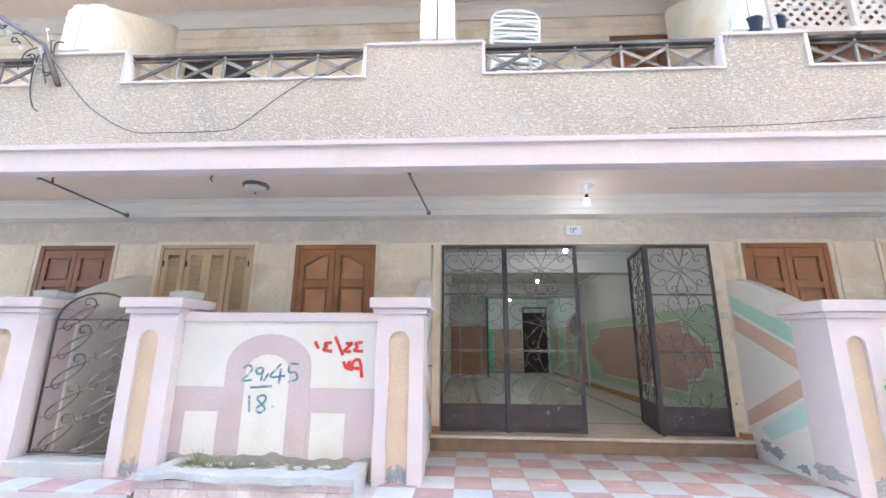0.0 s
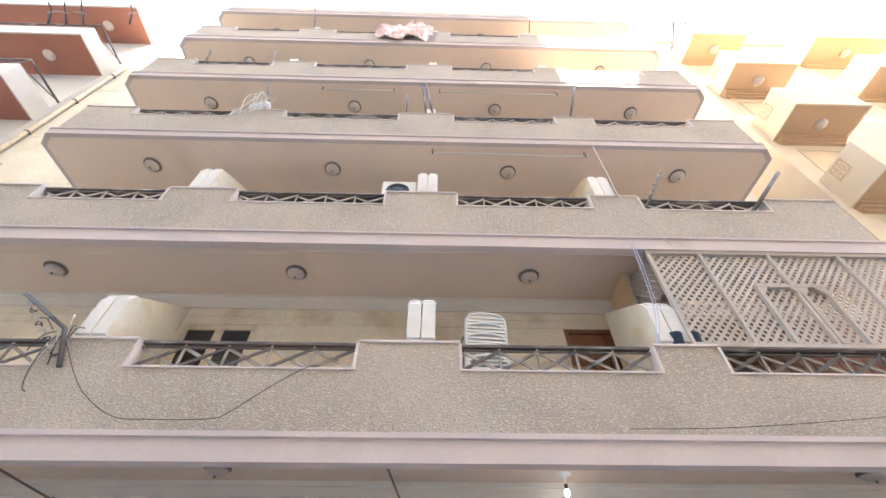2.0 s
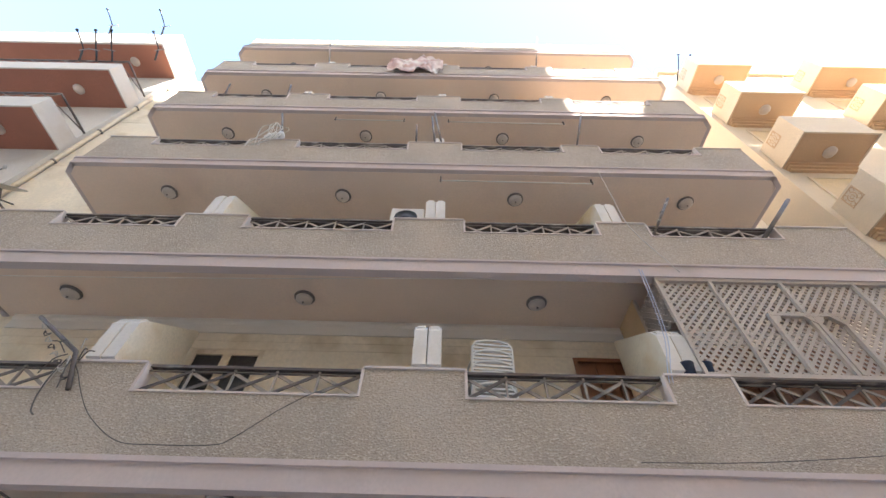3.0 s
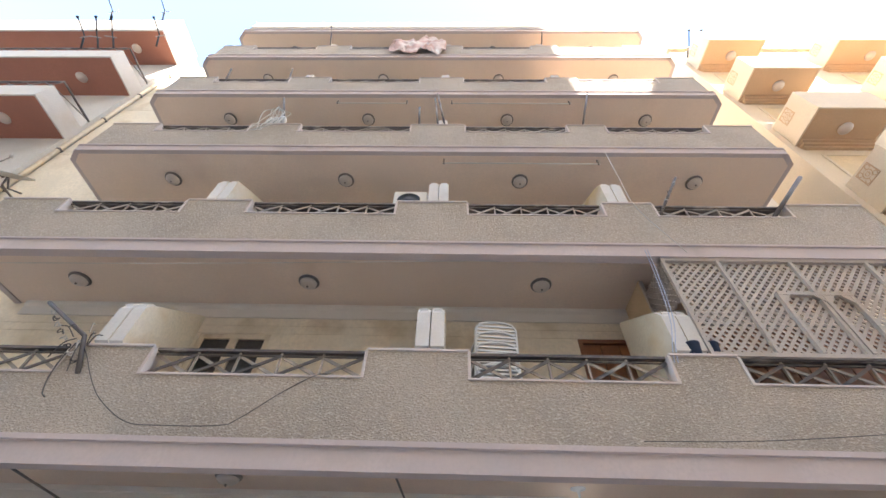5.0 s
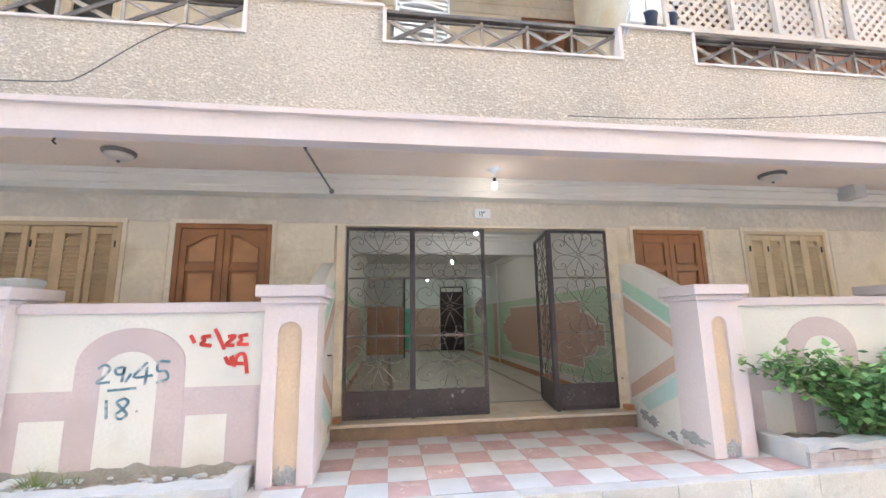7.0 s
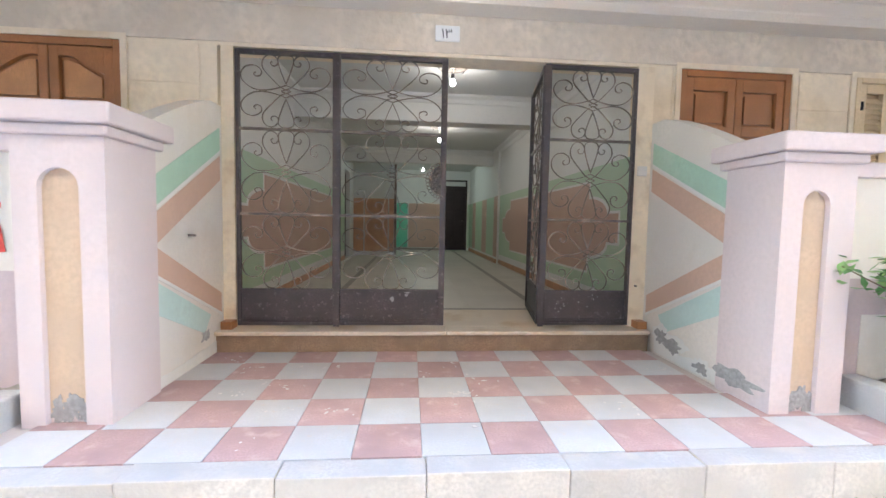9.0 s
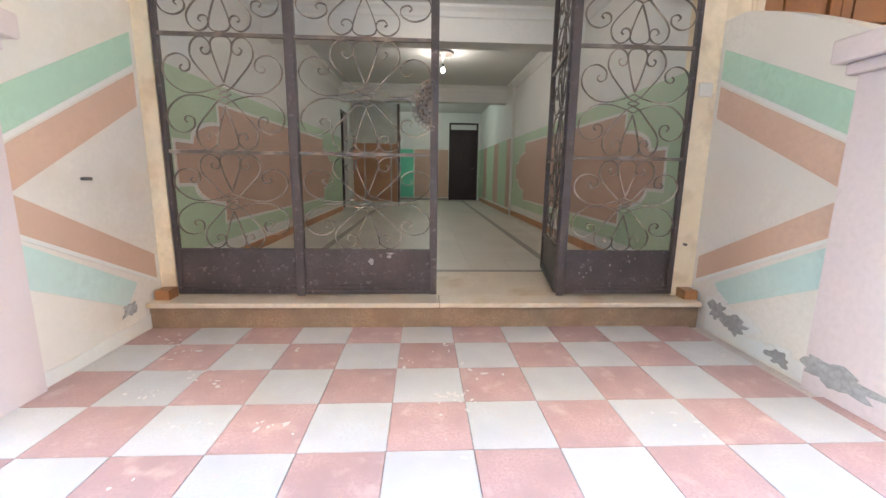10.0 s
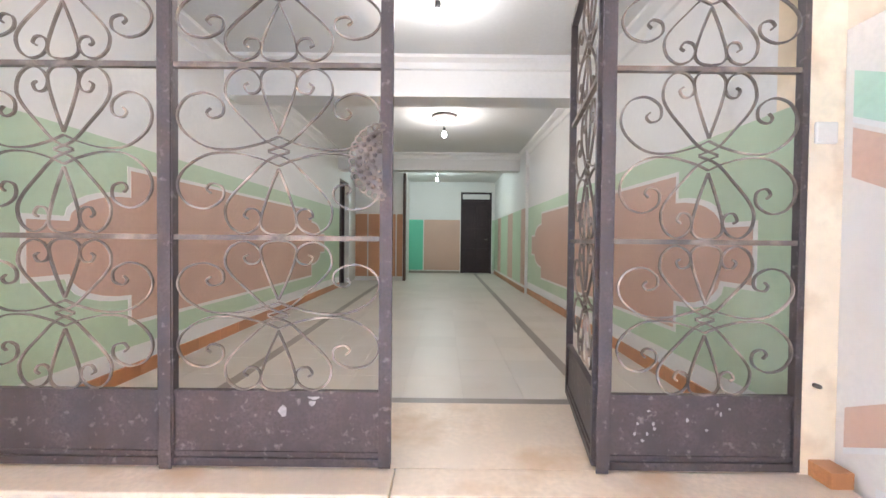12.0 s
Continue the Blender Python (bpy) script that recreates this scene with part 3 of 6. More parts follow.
# ---- hall door, side door ----
def panel_door(name, at, w, h, material, label):
    d = thing(name, at, label, "door", kind="structure")
    lpart("door_leaf", bm_box(bmesh.new(), 0.05, w - 0.05, 0.03, 0.07, 0.01, h - 0.05), material, d)
    bm = bmesh.new()
    for a, b, c, e in ((0, 0.05, 0, h), (w - 0.05, w, 0, h), (0.05, w - 0.05, h - 0.05, h)):
        bm_box(bm, a, b, -0.02, 0.10, c, e)
    lpart("door_frame", bm, material, d)
    for z0, z1 in ((0.15, 0.75), (0.85, 1.35), (1.45, h - 0.2)):
        for x0, x1 in ((0.14, w / 2 - 0.04), (w / 2 + 0.04, w - 0.14)):
            lpart("door_panel", bm_box(bmesh.new(), x0, x1, 0.012, 0.03, z0, z1, 0, 0.01), material, d)
    lpart("door_handle", bm_tube(bmesh.new(), [(w - 0.13, 0.03, 1.02), (w - 0.13, -0.03, 1.02), (w - 0.24, -0.03, 1.02)], 0.011, 8), "lamp_rim", d, "metal lever handle")
    return d

hall_door = panel_door("door_1", pose(0.68, HY + 0.02, HALL), 0.92, 2.21, "black_door", "closed black-brown panelled flat door at the hall's end")
transom = structure(box_part("trim_transom", 0.68, 1.60, HY + 0.05, HY + 0.08, 2.39, 2.60, "hall_white"), "white painted panel over the hall door", "transom")
for a, b, c, e in ((0.68, 0.735, 2.39, 2.545), (1.545, 1.60, 2.39, 2.545), (0.68, 1.60, 2.545, 2.598)):
    box_part("transom_frame", a, b, HY + 0.002, HY + 0.10, c, e, "black_door", hall_door)
panel_door("door_2", pose(HX0 - 0.12, 6.62, HALL, 0, 0, 90), 0.83, 2.22, "black_door", "dark brown flat door in the hall's side wall")


# ---- porch wings with sloping tops and painted stripes ----
def bez(p0, p1, p2, n=8):
    return [tuple((1 - t) ** 2 * a + 2 * t * (1 - t) * b + t * t * c for a, b, c in zip(p0, p1, p2)) for t in (i / n for i in range(n + 1))]


def wing(name, xin, s, front):
    """A side wall of the porch: xin its inner face, s the way in to the porch (+1 or -1)."""
    xo = xin - s * 0.14
    top = [(0.0, 2.03)] + bez((-0.18, 2.03), (-0.45, 1.96), (-0.97, 1.68))
    bm = bm_prism(bmesh.new(), [(0.0, -0.02), *top, (front + 0.4, 1.66), (front + 0.4, -0.02)], "x", *sorted((xin, xo)))
    w = structure(part(name, bm, "white_wall"), "white porch wing wall with green and terracotta painted stripes", "wall")
    a, b = xin, xin + s * T
    stripes = [("mint", ((-0.05, 1.85), (-0.05, 1.66), (-0.955, 1.22), (-0.955, 1.42))),
               ("terracotta", ((-0.05, 1.62), (-0.05, 1.42), (-0.955, 0.99), (-0.955, 1.19))),
               ("terracotta", ((-0.05, 0.48), (-0.05, 0.30), (-0.955, 0.75), (-0.955, 0.93))),
               ("aqua", ((-0.24, 0.335), (-0.34, 0.21), (-0.955, 0.50), (-0.955, 0.71)))]
    if s > 0:
        stripes[:2] = [(m, (p[0], p[1], (p[2][0], p[2][1] - 0.075), (p[3][0], p[3][1] - 0.075))) for m, p in stripes[:2]]
    for m, pts in stripes:
        part("painted_stripe", bm_prism(bmesh.new(), list(pts), "x", a, b), m, w)
    for (y0, z0), (y1, z1) in (((-0.05, 1.64), (-0.955, 1.205 - (0.075 if s > 0 else 0))), ((-0.05, 0.29), (-0.955, 0.73))):
        part("painted_line", bm_prism(bmesh.new(), [(y0, z0), (y0, z0 + 0.025), (y1, z1 + 0.025), (y1, z1)], "x", a, a + s * (T + 0.002)), "hall_white", w)
    return w


wing_w = wing("wall_wing_west", -1.92, 1, -1.37)
wing_e = wing("wall_wing_east", 1.83, -1, -1.40)
for x0, x1 in ((-1.918, -1.815), (1.672, 1.828)):
    structure(box_part("trim_gate_jamb", x0, x1, -0.014, 0.022, HALL, 2.53, "cream"), "worn cream plaster jamb beside the gate", "jamb")
    a = -1.915 if x0 < 0 else 1.70
    structure(box_part("trim_jamb_skirting", a + 0.015, a + 0.105, -0.12, -0.016, HALL, HALL + 0.065, "skirting"), "orange-brown skirting tile beside the gate", "skirting")


def arch(x0, x1, z0, ztop, n=10, rise=None):
    r = (x1 - x0) / 2
    rise = rise or r
    c = (x0 + x1) / 2
    return [(x0, z0), *[(c - r * math.cos(math.pi * i / n), ztop - rise + rise * math.sin(math.pi * i / n)) for i in range(n + 1)], (x1, z0)]


def pier(name, x0, x1, yf, depth, top, niche, label):
    """A square gate pier with an arched sunk niche and a moulded cap."""
    p = thing(name, (0.5 * (x0 + x1), yf + depth / 2, PORCH - 0.02), label, "gate pier", "gate piers")
    n0, n1 = niche
    pts = arch(n0, n1, 0.04, top - 0.32)
    bm = bmesh.new()
    bm_box(bm, x0, x1, yf + 0.035, yf + depth, -0.02, top - 0.16)
    outer = [(x0, -0.02), (x0, top - 0.16), (x1, top - 0.16), (x1, -0.02), (n1, -0.02), *pts[::-1], (n0, -0.02)]
    bm_prism(bm, outer, "y", yf, yf + 0.035)
    part("shaft", bm, "pink_wall", p)
    bm_n = bm_prism(bmesh.new(), [(u, w) for u, w in pts], "y", yf + 0.031, yf + 0.034)
    part("niche", bm_n, "ochre", p, "ochre painted arched niche")
    bm = bmesh.new()
    for g, z0, z1 in ((0.035, top - 0.16, top - 0.105), (0.075, top - 0.105, top)):
        bm_box(bm, x0 - g, x1 + g, yf - g, yf + depth + g, z0, z1, 0, 0.012)
    part("cap", bm, "pink_wall", p, "moulded pink cap")
    return p


pier("gate_pier", -2.345, -1.895, -1.37, 0.42, 1.665, (-2.225, -2.025), "lilac-pink plastered gate pier with an ochre arched niche")
pier("gate_pier", 1.80, 2.26, -1.40, 0.43, 1.65, (1.93, 2.10), "lilac-pink plastered gate pier with an ochre arched niche")
pier("gate_pier", -4.86, -4.36, -1.37, 0.42, 1.66, (-4.73, -4.53), "lilac-pink gate pier beside the small scroll gate")
pier("gate_pier", -6.42, -5.83, -1.37, 0.42, 1.66, (-6.27, -6.07), "lilac-pink gate pier beside the small scroll gate")
pier("gate_pier", 4.36, 4.86, -1.40, 0.43, 1.65, (4.5, 4.7), "lilac-pink plastered gate pier beside the garden wall")


def garden_wall(name, x0, x1, yf, xc, label):
    """A low front wall painted with arches and squares: lilac fields over white."""
    w = structure(box_part(name, x0, x1, yf, yf + 0.16, -0.02, 1.43, "white_wall"), label, "garden wall")
    box_part("coping", x0, x1, yf - 0.035, yf + 0.195, 1.43, 1.525, "pink_wall", w, "pink painted coping", 0.012)
    ya, yb = yf - T, yf
    # lilac band with an arch, and white squares over it
    pts = [(xc - 0.43, 0.02), *arch(xc - 0.43, xc + 0.43, 0.8, 1.31, 16, 0.32)[1:-1], (xc + 0.43, 0.02)]
    part("painted_arch", bm_prism(bmesh.new(), pts, "y", ya - T, yb), "pink_dark", w, "lilac painted arch")
    box_part("painted_band", x0 + 0.001, x1 - 0.001, ya, yb, 0.02, 0.80, "pink_dark", w, "lilac painted band")
    part("painted_door", bm_prism(bmesh.new(), arch(xc - 0.22, xc + 0.22, 0.02, 1.11, 12, 0.17), "y", ya - 2 * T, yb), "white_wall", w, "white painted arch")
    for a in (xc - 0.79, xc + 0.465):
        box_part("painted_square", a, a + 0.33, ya - T, yb, 0.14, 0.57, "white_wall", w, "white painted square")
    return w


garden_wall("wall_garden_west", -4.36, -2.345, -1.25, -3.44, "low garden wall painted white with lilac arch and squares")
garden_wall("wall_garden_east", 2.26, 4.36, -1.25, 3.32, "low garden wall painted white with lilac arch and squares")
garden_wall("wall_garden_far_west", -9.5, -6.42, -1.25, -7.9, "low garden wall painted white with lilac arch and squares")
garden_wall("wall_garden_far_east", 4.86, 8.5, -1.25, 6.6, "low garden wall painted white with lilac arch and squares")


# ---- entrance gate ----
GX = [-1.80, -0.97, -0.03, 0.845, 1.67]
GZ0, GZ1 = 0.195, 2.505
gate = thing("entrance_gate", (0, 0.03, HALL), "dark iron gate of worn scrollwork, one leaf standing open", "gate")


def motif(bm, x0, x1, z0, z1, y, flip, bar=(0.0035, 0.006)):
    """One scroll motif: a teardrop, two inner and two outer scrolls, in a panel's cell."""
    w, h, cx = (x1 - x0), (z1 - z0), (x0 + x1) / 2
    def P(u, v):
        return (cx + u * w / 2, y, (z1 - v * h / 0.63) if not flip else (z0 + v * h / 0.63))
    lines = [[(0, 0.50), (-0.10, 0.30), (-0.17, 0.10), (-0.12, 0.02), (0, 0.0)], [(0, 0.50), (0.10, 0.30), (0.17, 0.10), (0.12, 0.02), (0, 0.0)]]
    for s in (-1, 1):
        # from the motif's foot, out and round into the inner scroll
        lines.append([(s * -0.10, 0.625), (s * 0.10, 0.565), (s * 0.28, 0.43), (s * 0.44, 0.295), (s * 0.505, 0.19), (s * 0.47, 0.075), (s * 0.355, 0.01), (s * 0.23, 0.035),
                      (s * 0.165, 0.115), (s * 0.20, 0.185), (s * 0.285, 0.195), (s * 0.325, 0.145), (s * 0.285, 0.12)])
        # wide outer scroll
        lines.append([(0.0, 0.52), (s * 0.16, 0.57), (s * 0.42, 0.615), (s * 0.68, 0.60), (s * 0.89, 0.49), (s * 0.955, 0.36), (s * 0.87, 0.235), (s * 0.69, 0.195), (s * 0.535, 0.26),
                      (s * 0.53, 0.355), (s * 0.63, 0.385), (s * 0.68, 0.345), (s * 0.64, 0.31)])
    for ln in lines:
        bm_tube(bm, smooth([P(u, v) for u, v in ln]), 0.01, 4, 0, bar)


def smooth(pts, n=4):
    """Catmull-Rom through the points."""
    ps = [Vector(p) for p in pts]
    ps = [2 * ps[0] - ps[1], *ps, 2 * ps[-1] - ps[-2]]
    out = []
    for a, b, c, d in zip(ps, ps[1:], ps[2:], ps[3:]):
        for i in range(n):
            t = i / n
            out.append(0.5 * (2 * b + (c - a) * t + (2 * a - 5 * b + 4 * c - d) * t * t + (3 * b - a - 3 * c + d) * t ** 3))
    return [*out, ps[-2]]


def gate_leaf(name, w, parent, at, flip_lock=False):
    """A leaf 0..w along x at y = 0: frame, kick plate, crossbars, scrolls, glass."""
    f = 0.03
    bm = bmesh.new()
    for a, b, c, d in ((0, f, GZ0, GZ1), (w - f, w, GZ0, GZ1), (f, w - f, GZ0, GZ0 + 0.035), (f, w - f, GZ1 - 0.035, GZ1)):
        bm_box(bm, a, b, -0.02, 0.02, c, d, 0, 0.003)
    leaf = part(name, bm, "iron", parent)
    leaf.matrix_basis = at
    bpy.context.view_layer.update()
    def sub(nm, bm, m, label=""):
        ob = part(nm, bm, m)
        ob.parent = leaf
        return tagged(ob, label)
    bm = bmesh.new()
    bm_box(bm, f, w - f, -0.006, 0.006, GZ0 + 0.035, 0.505)
    bm_box(bm, f, w - f, -0.014, 0.014, 0.49, 0.512)
    bm_box(bm, f, w - f, -0.014, 0.014, GZ0 + 0.045, GZ0 + 0.06)
    sub("kick_plate", bm, "iron", "dull scratched sheet-metal kick plate")
    for z in (1.15, 1.86):
        sub("crossbar", bm_box(bmesh.new(), f, w - f, -0.014, 0.010, z - 0.011, z + 0.011), "iron_worn", "worn crossbar")
    spans = [(0.515, 0.83, 1), (0.83, 1.138, 0), (1.162, 1.505, 1), (1.505, 1.848, 0), (1.872, 2.17, 1), (2.17, 2.468, 0)]
    for z0, z1, fl in spans:
        bm = bmesh.new()
        motif(bm, f, w - f, z0, z1, -0.018, bool(fl))
        sub("scrollwork", bm, "iron_worn", "wrought scrollwork")
    return leaf


Y_G = 0.02
for i in (0, 1):
    gate_leaf("gate_leaf", GX[i + 1] - GX[i] - 0.006, gate, pose(GX[i] - 0.0, Y_G - 0.03, 0))
gate_leaf("gate_leaf", GX[4] - GX[3] - 0.006, gate, pose(GX[3] + 0.006, Y_G - 0.03, 0))
open_leaf = gate_leaf("gate_leaf", GX[3] - GX[2] - 0.01, gate, pose(GX[3] - 0.012, Y_G - 0.02, 0, 0, 0, 80.5))
part("meeting_bar", bm_box(bmesh.new(), GX[2] - 0.056, GX[2] - 0.004, -0.036, -0.0305, GZ0, GZ1, 0, 0.002), "iron", gate)
for gx in (GX[1], GX[3]):
    part("post", bm_box(bmesh.new(), gx - 0.026, gx + 0.026, -0.038, -0.031, GZ0 - 0.01, GZ1, 0, 0.002), "iron", gate)
bm = bmesh.new()
lx, lz = GX[2] - 0.045, 1.465
half = [(lx - 0.11 * math.sin(math.pi * i / 14), lz + 0.13 * math.cos(math.pi * i / 14)) for i in range(15)]
bm_prism(bm, half, "y", -0.045, -0.035)
for i in range(15):
    a = math.pi * i / 14
    bm_tube(bm, [(lx - 0.122 * math.sin(a) + 0.015 * math.cos(t), -0.043, lz + 0.142 * math.cos(a) + 0.015 * math.sin(t)) for t in [k * math.pi / 4 for k in range(8)]], 0.005, 4)
for r in (0.35, 0.6, 0.85):
    n = int(14 * r)
    for i in range(n + 1):
        a = math.pi * (i + 0.5) / (n + 1)
        p = (lx - 0.11 * r * math.sin(a), -0.047, lz + 0.13 * r * math.cos(a))
        bm_lathe(bm, [(0.011, 0.0), (0.009, -0.008), (0.0, -0.012)], p, 6, "y")
part("lock_plate", bm, "iron_worn", gate, "lacy cast half-round lock plate")

# chipped paint on the kick plates
random.seed(31)
spots = [(-0.36, 0.485, 0.026, 0.010), (-0.365, 0.46, 0.018, 0.012), (-0.49, 0.425, 0.02, 0.024)]
spots += [(0.98 + random.random() * 0.42, 0.30 + random.random() ** 0.6 * 0.17, random.uniform(0.004, 0.010), random.uniform(0.004, 0.011)) for i in range(12)]
for n, (x, z, w, h) in enumerate(spots):
    pts = [(x + w * (0.7 + 0.5 * random.random()) * math.cos(a), z + h * (0.7 + 0.5 * random.random()) * math.sin(a)) for a in [k * math.pi / 4 for k in range(8)]]
    part("paint_chip", bm_prism(bmesh.new(), pts, "y", -0.0172 - 0.00005 * n, -0.0158), "cement", gate)


# ---- pavement tiles, kerb ----
TX, TY, TS = -0.2667, -1.757, 0.3333
tile_me = {}
for m in ("tile_pink", "tile_white"):
    bm = bm_box(bmesh.new(), 0.0012, TS - 0.0012, 0.0012, TS - 0.0012, -0.014, 0.0)
    me = bpy.data.meshes.new("tile")
    bm.to_mesh(me)
    bm.free()
    me.materials.append(M[m])
    tile_me[m] = me


def cut_tile(x0, x1, y0, y1, m):
    if x1 - x0 > TS - 0.003 and y1 - y0 > TS - 0.003:
        ob = new("tile", tile_me[m])
        ob.location = (x0, y0, 0)
    else:
        ob = box_part("tile", x0 + 0.002, x1 - 0.002, y0 + 0.002, y1 - 0.002, -0.014, 0.0, m)
    ob.parent = pavement


for r in range(5):
    for i in range(-26, 22):
        x0, y0 = TX + TS * i, TY + TS * r
        x1, y1 = x0 + TS, min(y0 + TS, -0.155)
        if -4.28 < x0 < -2.52:
            continue
        if r == 0:
            y0 = -1.743
        inside = -1.92 < x0 + TS / 2 < 1.83
        if not inside and r > 1 and not (r < 4 and -5.8 < x0 < -4.9):
            continue
        if r > 0 and inside:
            x0, x1 = max(x0, -1.92), min(x1, 1.83)
        if x1 - x0 > 0.03 and y1 - y0 > 0.03:
            cut_tile(x0, x1, y0, y1, "tile_pink" if (i + r) % 2 else "tile_white")

random.seed(77)
splash = bmesh.new()
centres = [(random.uniform(-1.8, 1.7), random.uniform(-1.7, -0.25)) for _ in range(17)] + [(0.0, -1.05)] * 3 + [(-0.75, -1.25)] * 2
for cx, cy in centres:
    for _ in range(random.randint(3, 8)):
        x, y = cx + random.gauss(0, 0.055), cy + random.gauss(0, 0.055)
        r, st, an = random.uniform(0.003, 0.010), random.uniform(1.0, 2.6), random.uniform(0, 3.14)
        pts = []
        for i in range(8):
            q = r * random.uniform(0.6, 1.2)
            u, v = q * st * math.cos(i * math.pi / 4), q * math.sin(i * math.pi / 4)
            pts.append((max(-1.9, min(1.81, x + u * math.cos(an) - v * math.sin(an))), max(-1.73, min(-0.17, y + u * math.sin(an) + v * math.cos(an)))))
        bm_prism(splash, pts, "z", 0.0002, 0.0012)
part("paint_splash", splash, "splash_paint", pavement, "dried white paint drops on the tiles")

kerb = structure(box_part("kerb", -9.0, 9.0, -1.862, -1.75, STREET, -0.10, "grout"), "long whitewashed stone kerb below the tiled porch", "kerb")
for i in range(-14, 15):
    a = -0.25 + 0.65 * i
    if a < -9.2:
        continue
    random.seed(i)
    a0, a1, dz = a + 0.0015, a + 0.6485, random.uniform(-0.004, 0.004)
    if i == -4:
        a0 = -2.45
    if a < -2.6:
        dz -= 0.075
        if i == -5:
            a1 = -2.453
    bm = bm_box(bmesh.new(), a0, a1, -1.88, -1.746, STREET - 0.02, dz, 0, 0.006)
    for f in bm.faces:
        if f.normal.z > 0.5:
            f.material_index = 1
    part("kerb_stone", bm, ["kerb", "kerb_top"], kerb)


# ---- planters before the garden walls ----
def planter(name, x0, x1, yf, top, label):
    p = thing(name, ((x0 + x1) / 2, yf, STREET), label, "planter", "planters before the garden walls")
    part("core", bm_box(bmesh.new(), x0 + 0.02, x1 - 0.02, yf + 0.006, yf + 0.14, STREET, top - 0.06), "pink_dark", p)
    z, n = STREET, 0
    while z < top - 0.07:
        off = 0.12 if n % 2 else 0.0
        x = x0 - off
        while x < x1:
            a, b = max(x, x0), min(x + 0.239, x1)
            if b - a > 0.03:
                random.seed(int(x * 1000) + n)
                part("brick", bm_box(bmesh.new(), a, b, yf + random.uniform(-0.003, 0.003), yf + 0.1, z, min(z + 0.072, top - 0.055)), "brick", p)
            x += 0.245
        z += 0.078
        n += 1
    # whitewashed, lumpy top edge and the returns to the wall
    bm = bmesh.new()
    bm_box(bm, x0 - 0.02, x1 + 0.02, yf - 0.02, yf + 0.17, top - 0.055, top)
    bmesh.ops.subdivide_edges(bm, edges=[e for e in bm.edges if e.calc_length() > 0.5], cuts=24)
    for v in bm.verts:
        v.co += Vector((0, noise.noise(v.co * 7) * 0.02, noise.noise(v.co * 5 + Vector((3, 1, 0))) * 0.03))
    part("rim", bm, "kerb_top", p, "whitewashed lumpy rim")
    for x in (x0 - 0.02, x1 - 0.12):
        part("return_wall", bm_box(bm_box(bmesh.new(), x, x + 0.14, yf + 0.15, -1.255, STREET, top - 0.012, 0, 0.01), x + 0.002, x + 0.138, yf + 0.012, yf + 0.16, STREET, top - 0.056), "kerb_top", p)
    bm = bmesh.new()
    bmesh.ops.create_grid(bm, x_segments=28, y_segments=8, size=1.0)
    for v in bm.verts:
        v.co = Vector((x0 + 0.12 + (v.co.x + 1) / 2 * (x1 - x0 - 0.24), yf + 0.16 + (v.co.y + 1) / 2 * (-1.26 - yf - 0.16), top - 0.06))
        v.co.z += noise.noise(v.co * 4) * 0.05 + noise.noise(v.co * 17) * 0.02
    part("soil", bm, "earth", p, "dry littered soil")
    return p


planter("planter", -4.22, -2.42, -1.76, 0.165, "low brick planter with whitewashed rim and dry soil")
planter("planter", 2.42, 4.35, -1.76, 0.20, "low brick planter with whitewashed rim under a bush")


# ---- windows of the ground floor ----
def wood_window(name, x0, x1, z0, z1, m, label, arched):
    w = thing(name, (x0, 0.05, z0), label, "window", kind="structure")
    wd, h = x1 - x0, z1 - z0
    # arched leaves: honey panels, lightened to paint in the highlights on their relief
    light = "wood_light" if arched else m
    bm = bmesh.new()
    for a, b, c, d in ((0, 0.06, 0, h), (wd - 0.06, wd, 0, h), (0.06, wd - 0.06, h - 0.06, h), (0.06, wd - 0.06, 0, 0.06)):
        bm_box(bm, a, b, -0.055, 0.06, c, d, 0, 0.006)
    lpart("window_frame", bm, m, w)
    lw = (wd - 0.12) / 2
    for i in (0, 1):
        xa = 0.06 + i * lw
        xb = xa + lw
        leaf = lpart("leaf", bm_box(bmesh.new(), xa + 0.003, xb - 0.003, -0.01, 0.025, 0.065, h - 0.065), m, w)
        bm = bmesh.new()
        for a, b, c, d in ((xa + 0.003, xa + 0.075, 0.065, h - 0.065), (xb - 0.075, xb - 0.003, 0.065, h - 0.065), (xa + 0.075, xb - 0.075, 0.065, 0.16),
                           (xa + 0.075, xb - 0.075, h * 0.58, h * 0.58 + 0.085)):
            bm_box(bm, a, b, -0.046, -0.0095, c, d, 0, 0.005)
        pa, pb, zt = xa + 0.075, xb - 0.075, h - 0.12
        lo, hi = (zt - 0.16, zt - 0.03) if i == 0 else (zt - 0.03, zt - 0.16)
        curve = [(pa + (pb - pa) * t, lo + (hi - lo) * (0.5 - 0.5 * math.cos(math.pi * t)) + (0.03 * math.sin(math.pi * t))) for t in [k / 10 for k in range(11)]] if arched else [(pa, zt - 0.06), (pb, zt - 0.06)]
        bm_prism(bm, [*curve, (pb, h - 0.066), (pa, h - 0.066)], "y", -0.046, -0.0095)
        lpart("leaf_rail", bm, m, leaf)
        inset = [(x + (0.03 if k == 0 else -0.03 if k == len(curve) - 1 else 0), z - 0.035) for k, (x, z) in enumerate(curve)]
        bm = bm_prism(bmesh.new(), [(pa + 0.03, h * 0.58 + 0.115), *inset, (pb - 0.03, h * 0.58 + 0.115)], "y", -0.030, -0.0095)
        lpart("raised_panel", bm, light, leaf)
        lpart("raised_panel", bm_box(bmesh.new(), pa + 0.03, pb - 0.03, -0.026, -0.0095, 0.19, h * 0.58 - 0.03, 0, 0.012), light, leaf)
    return w


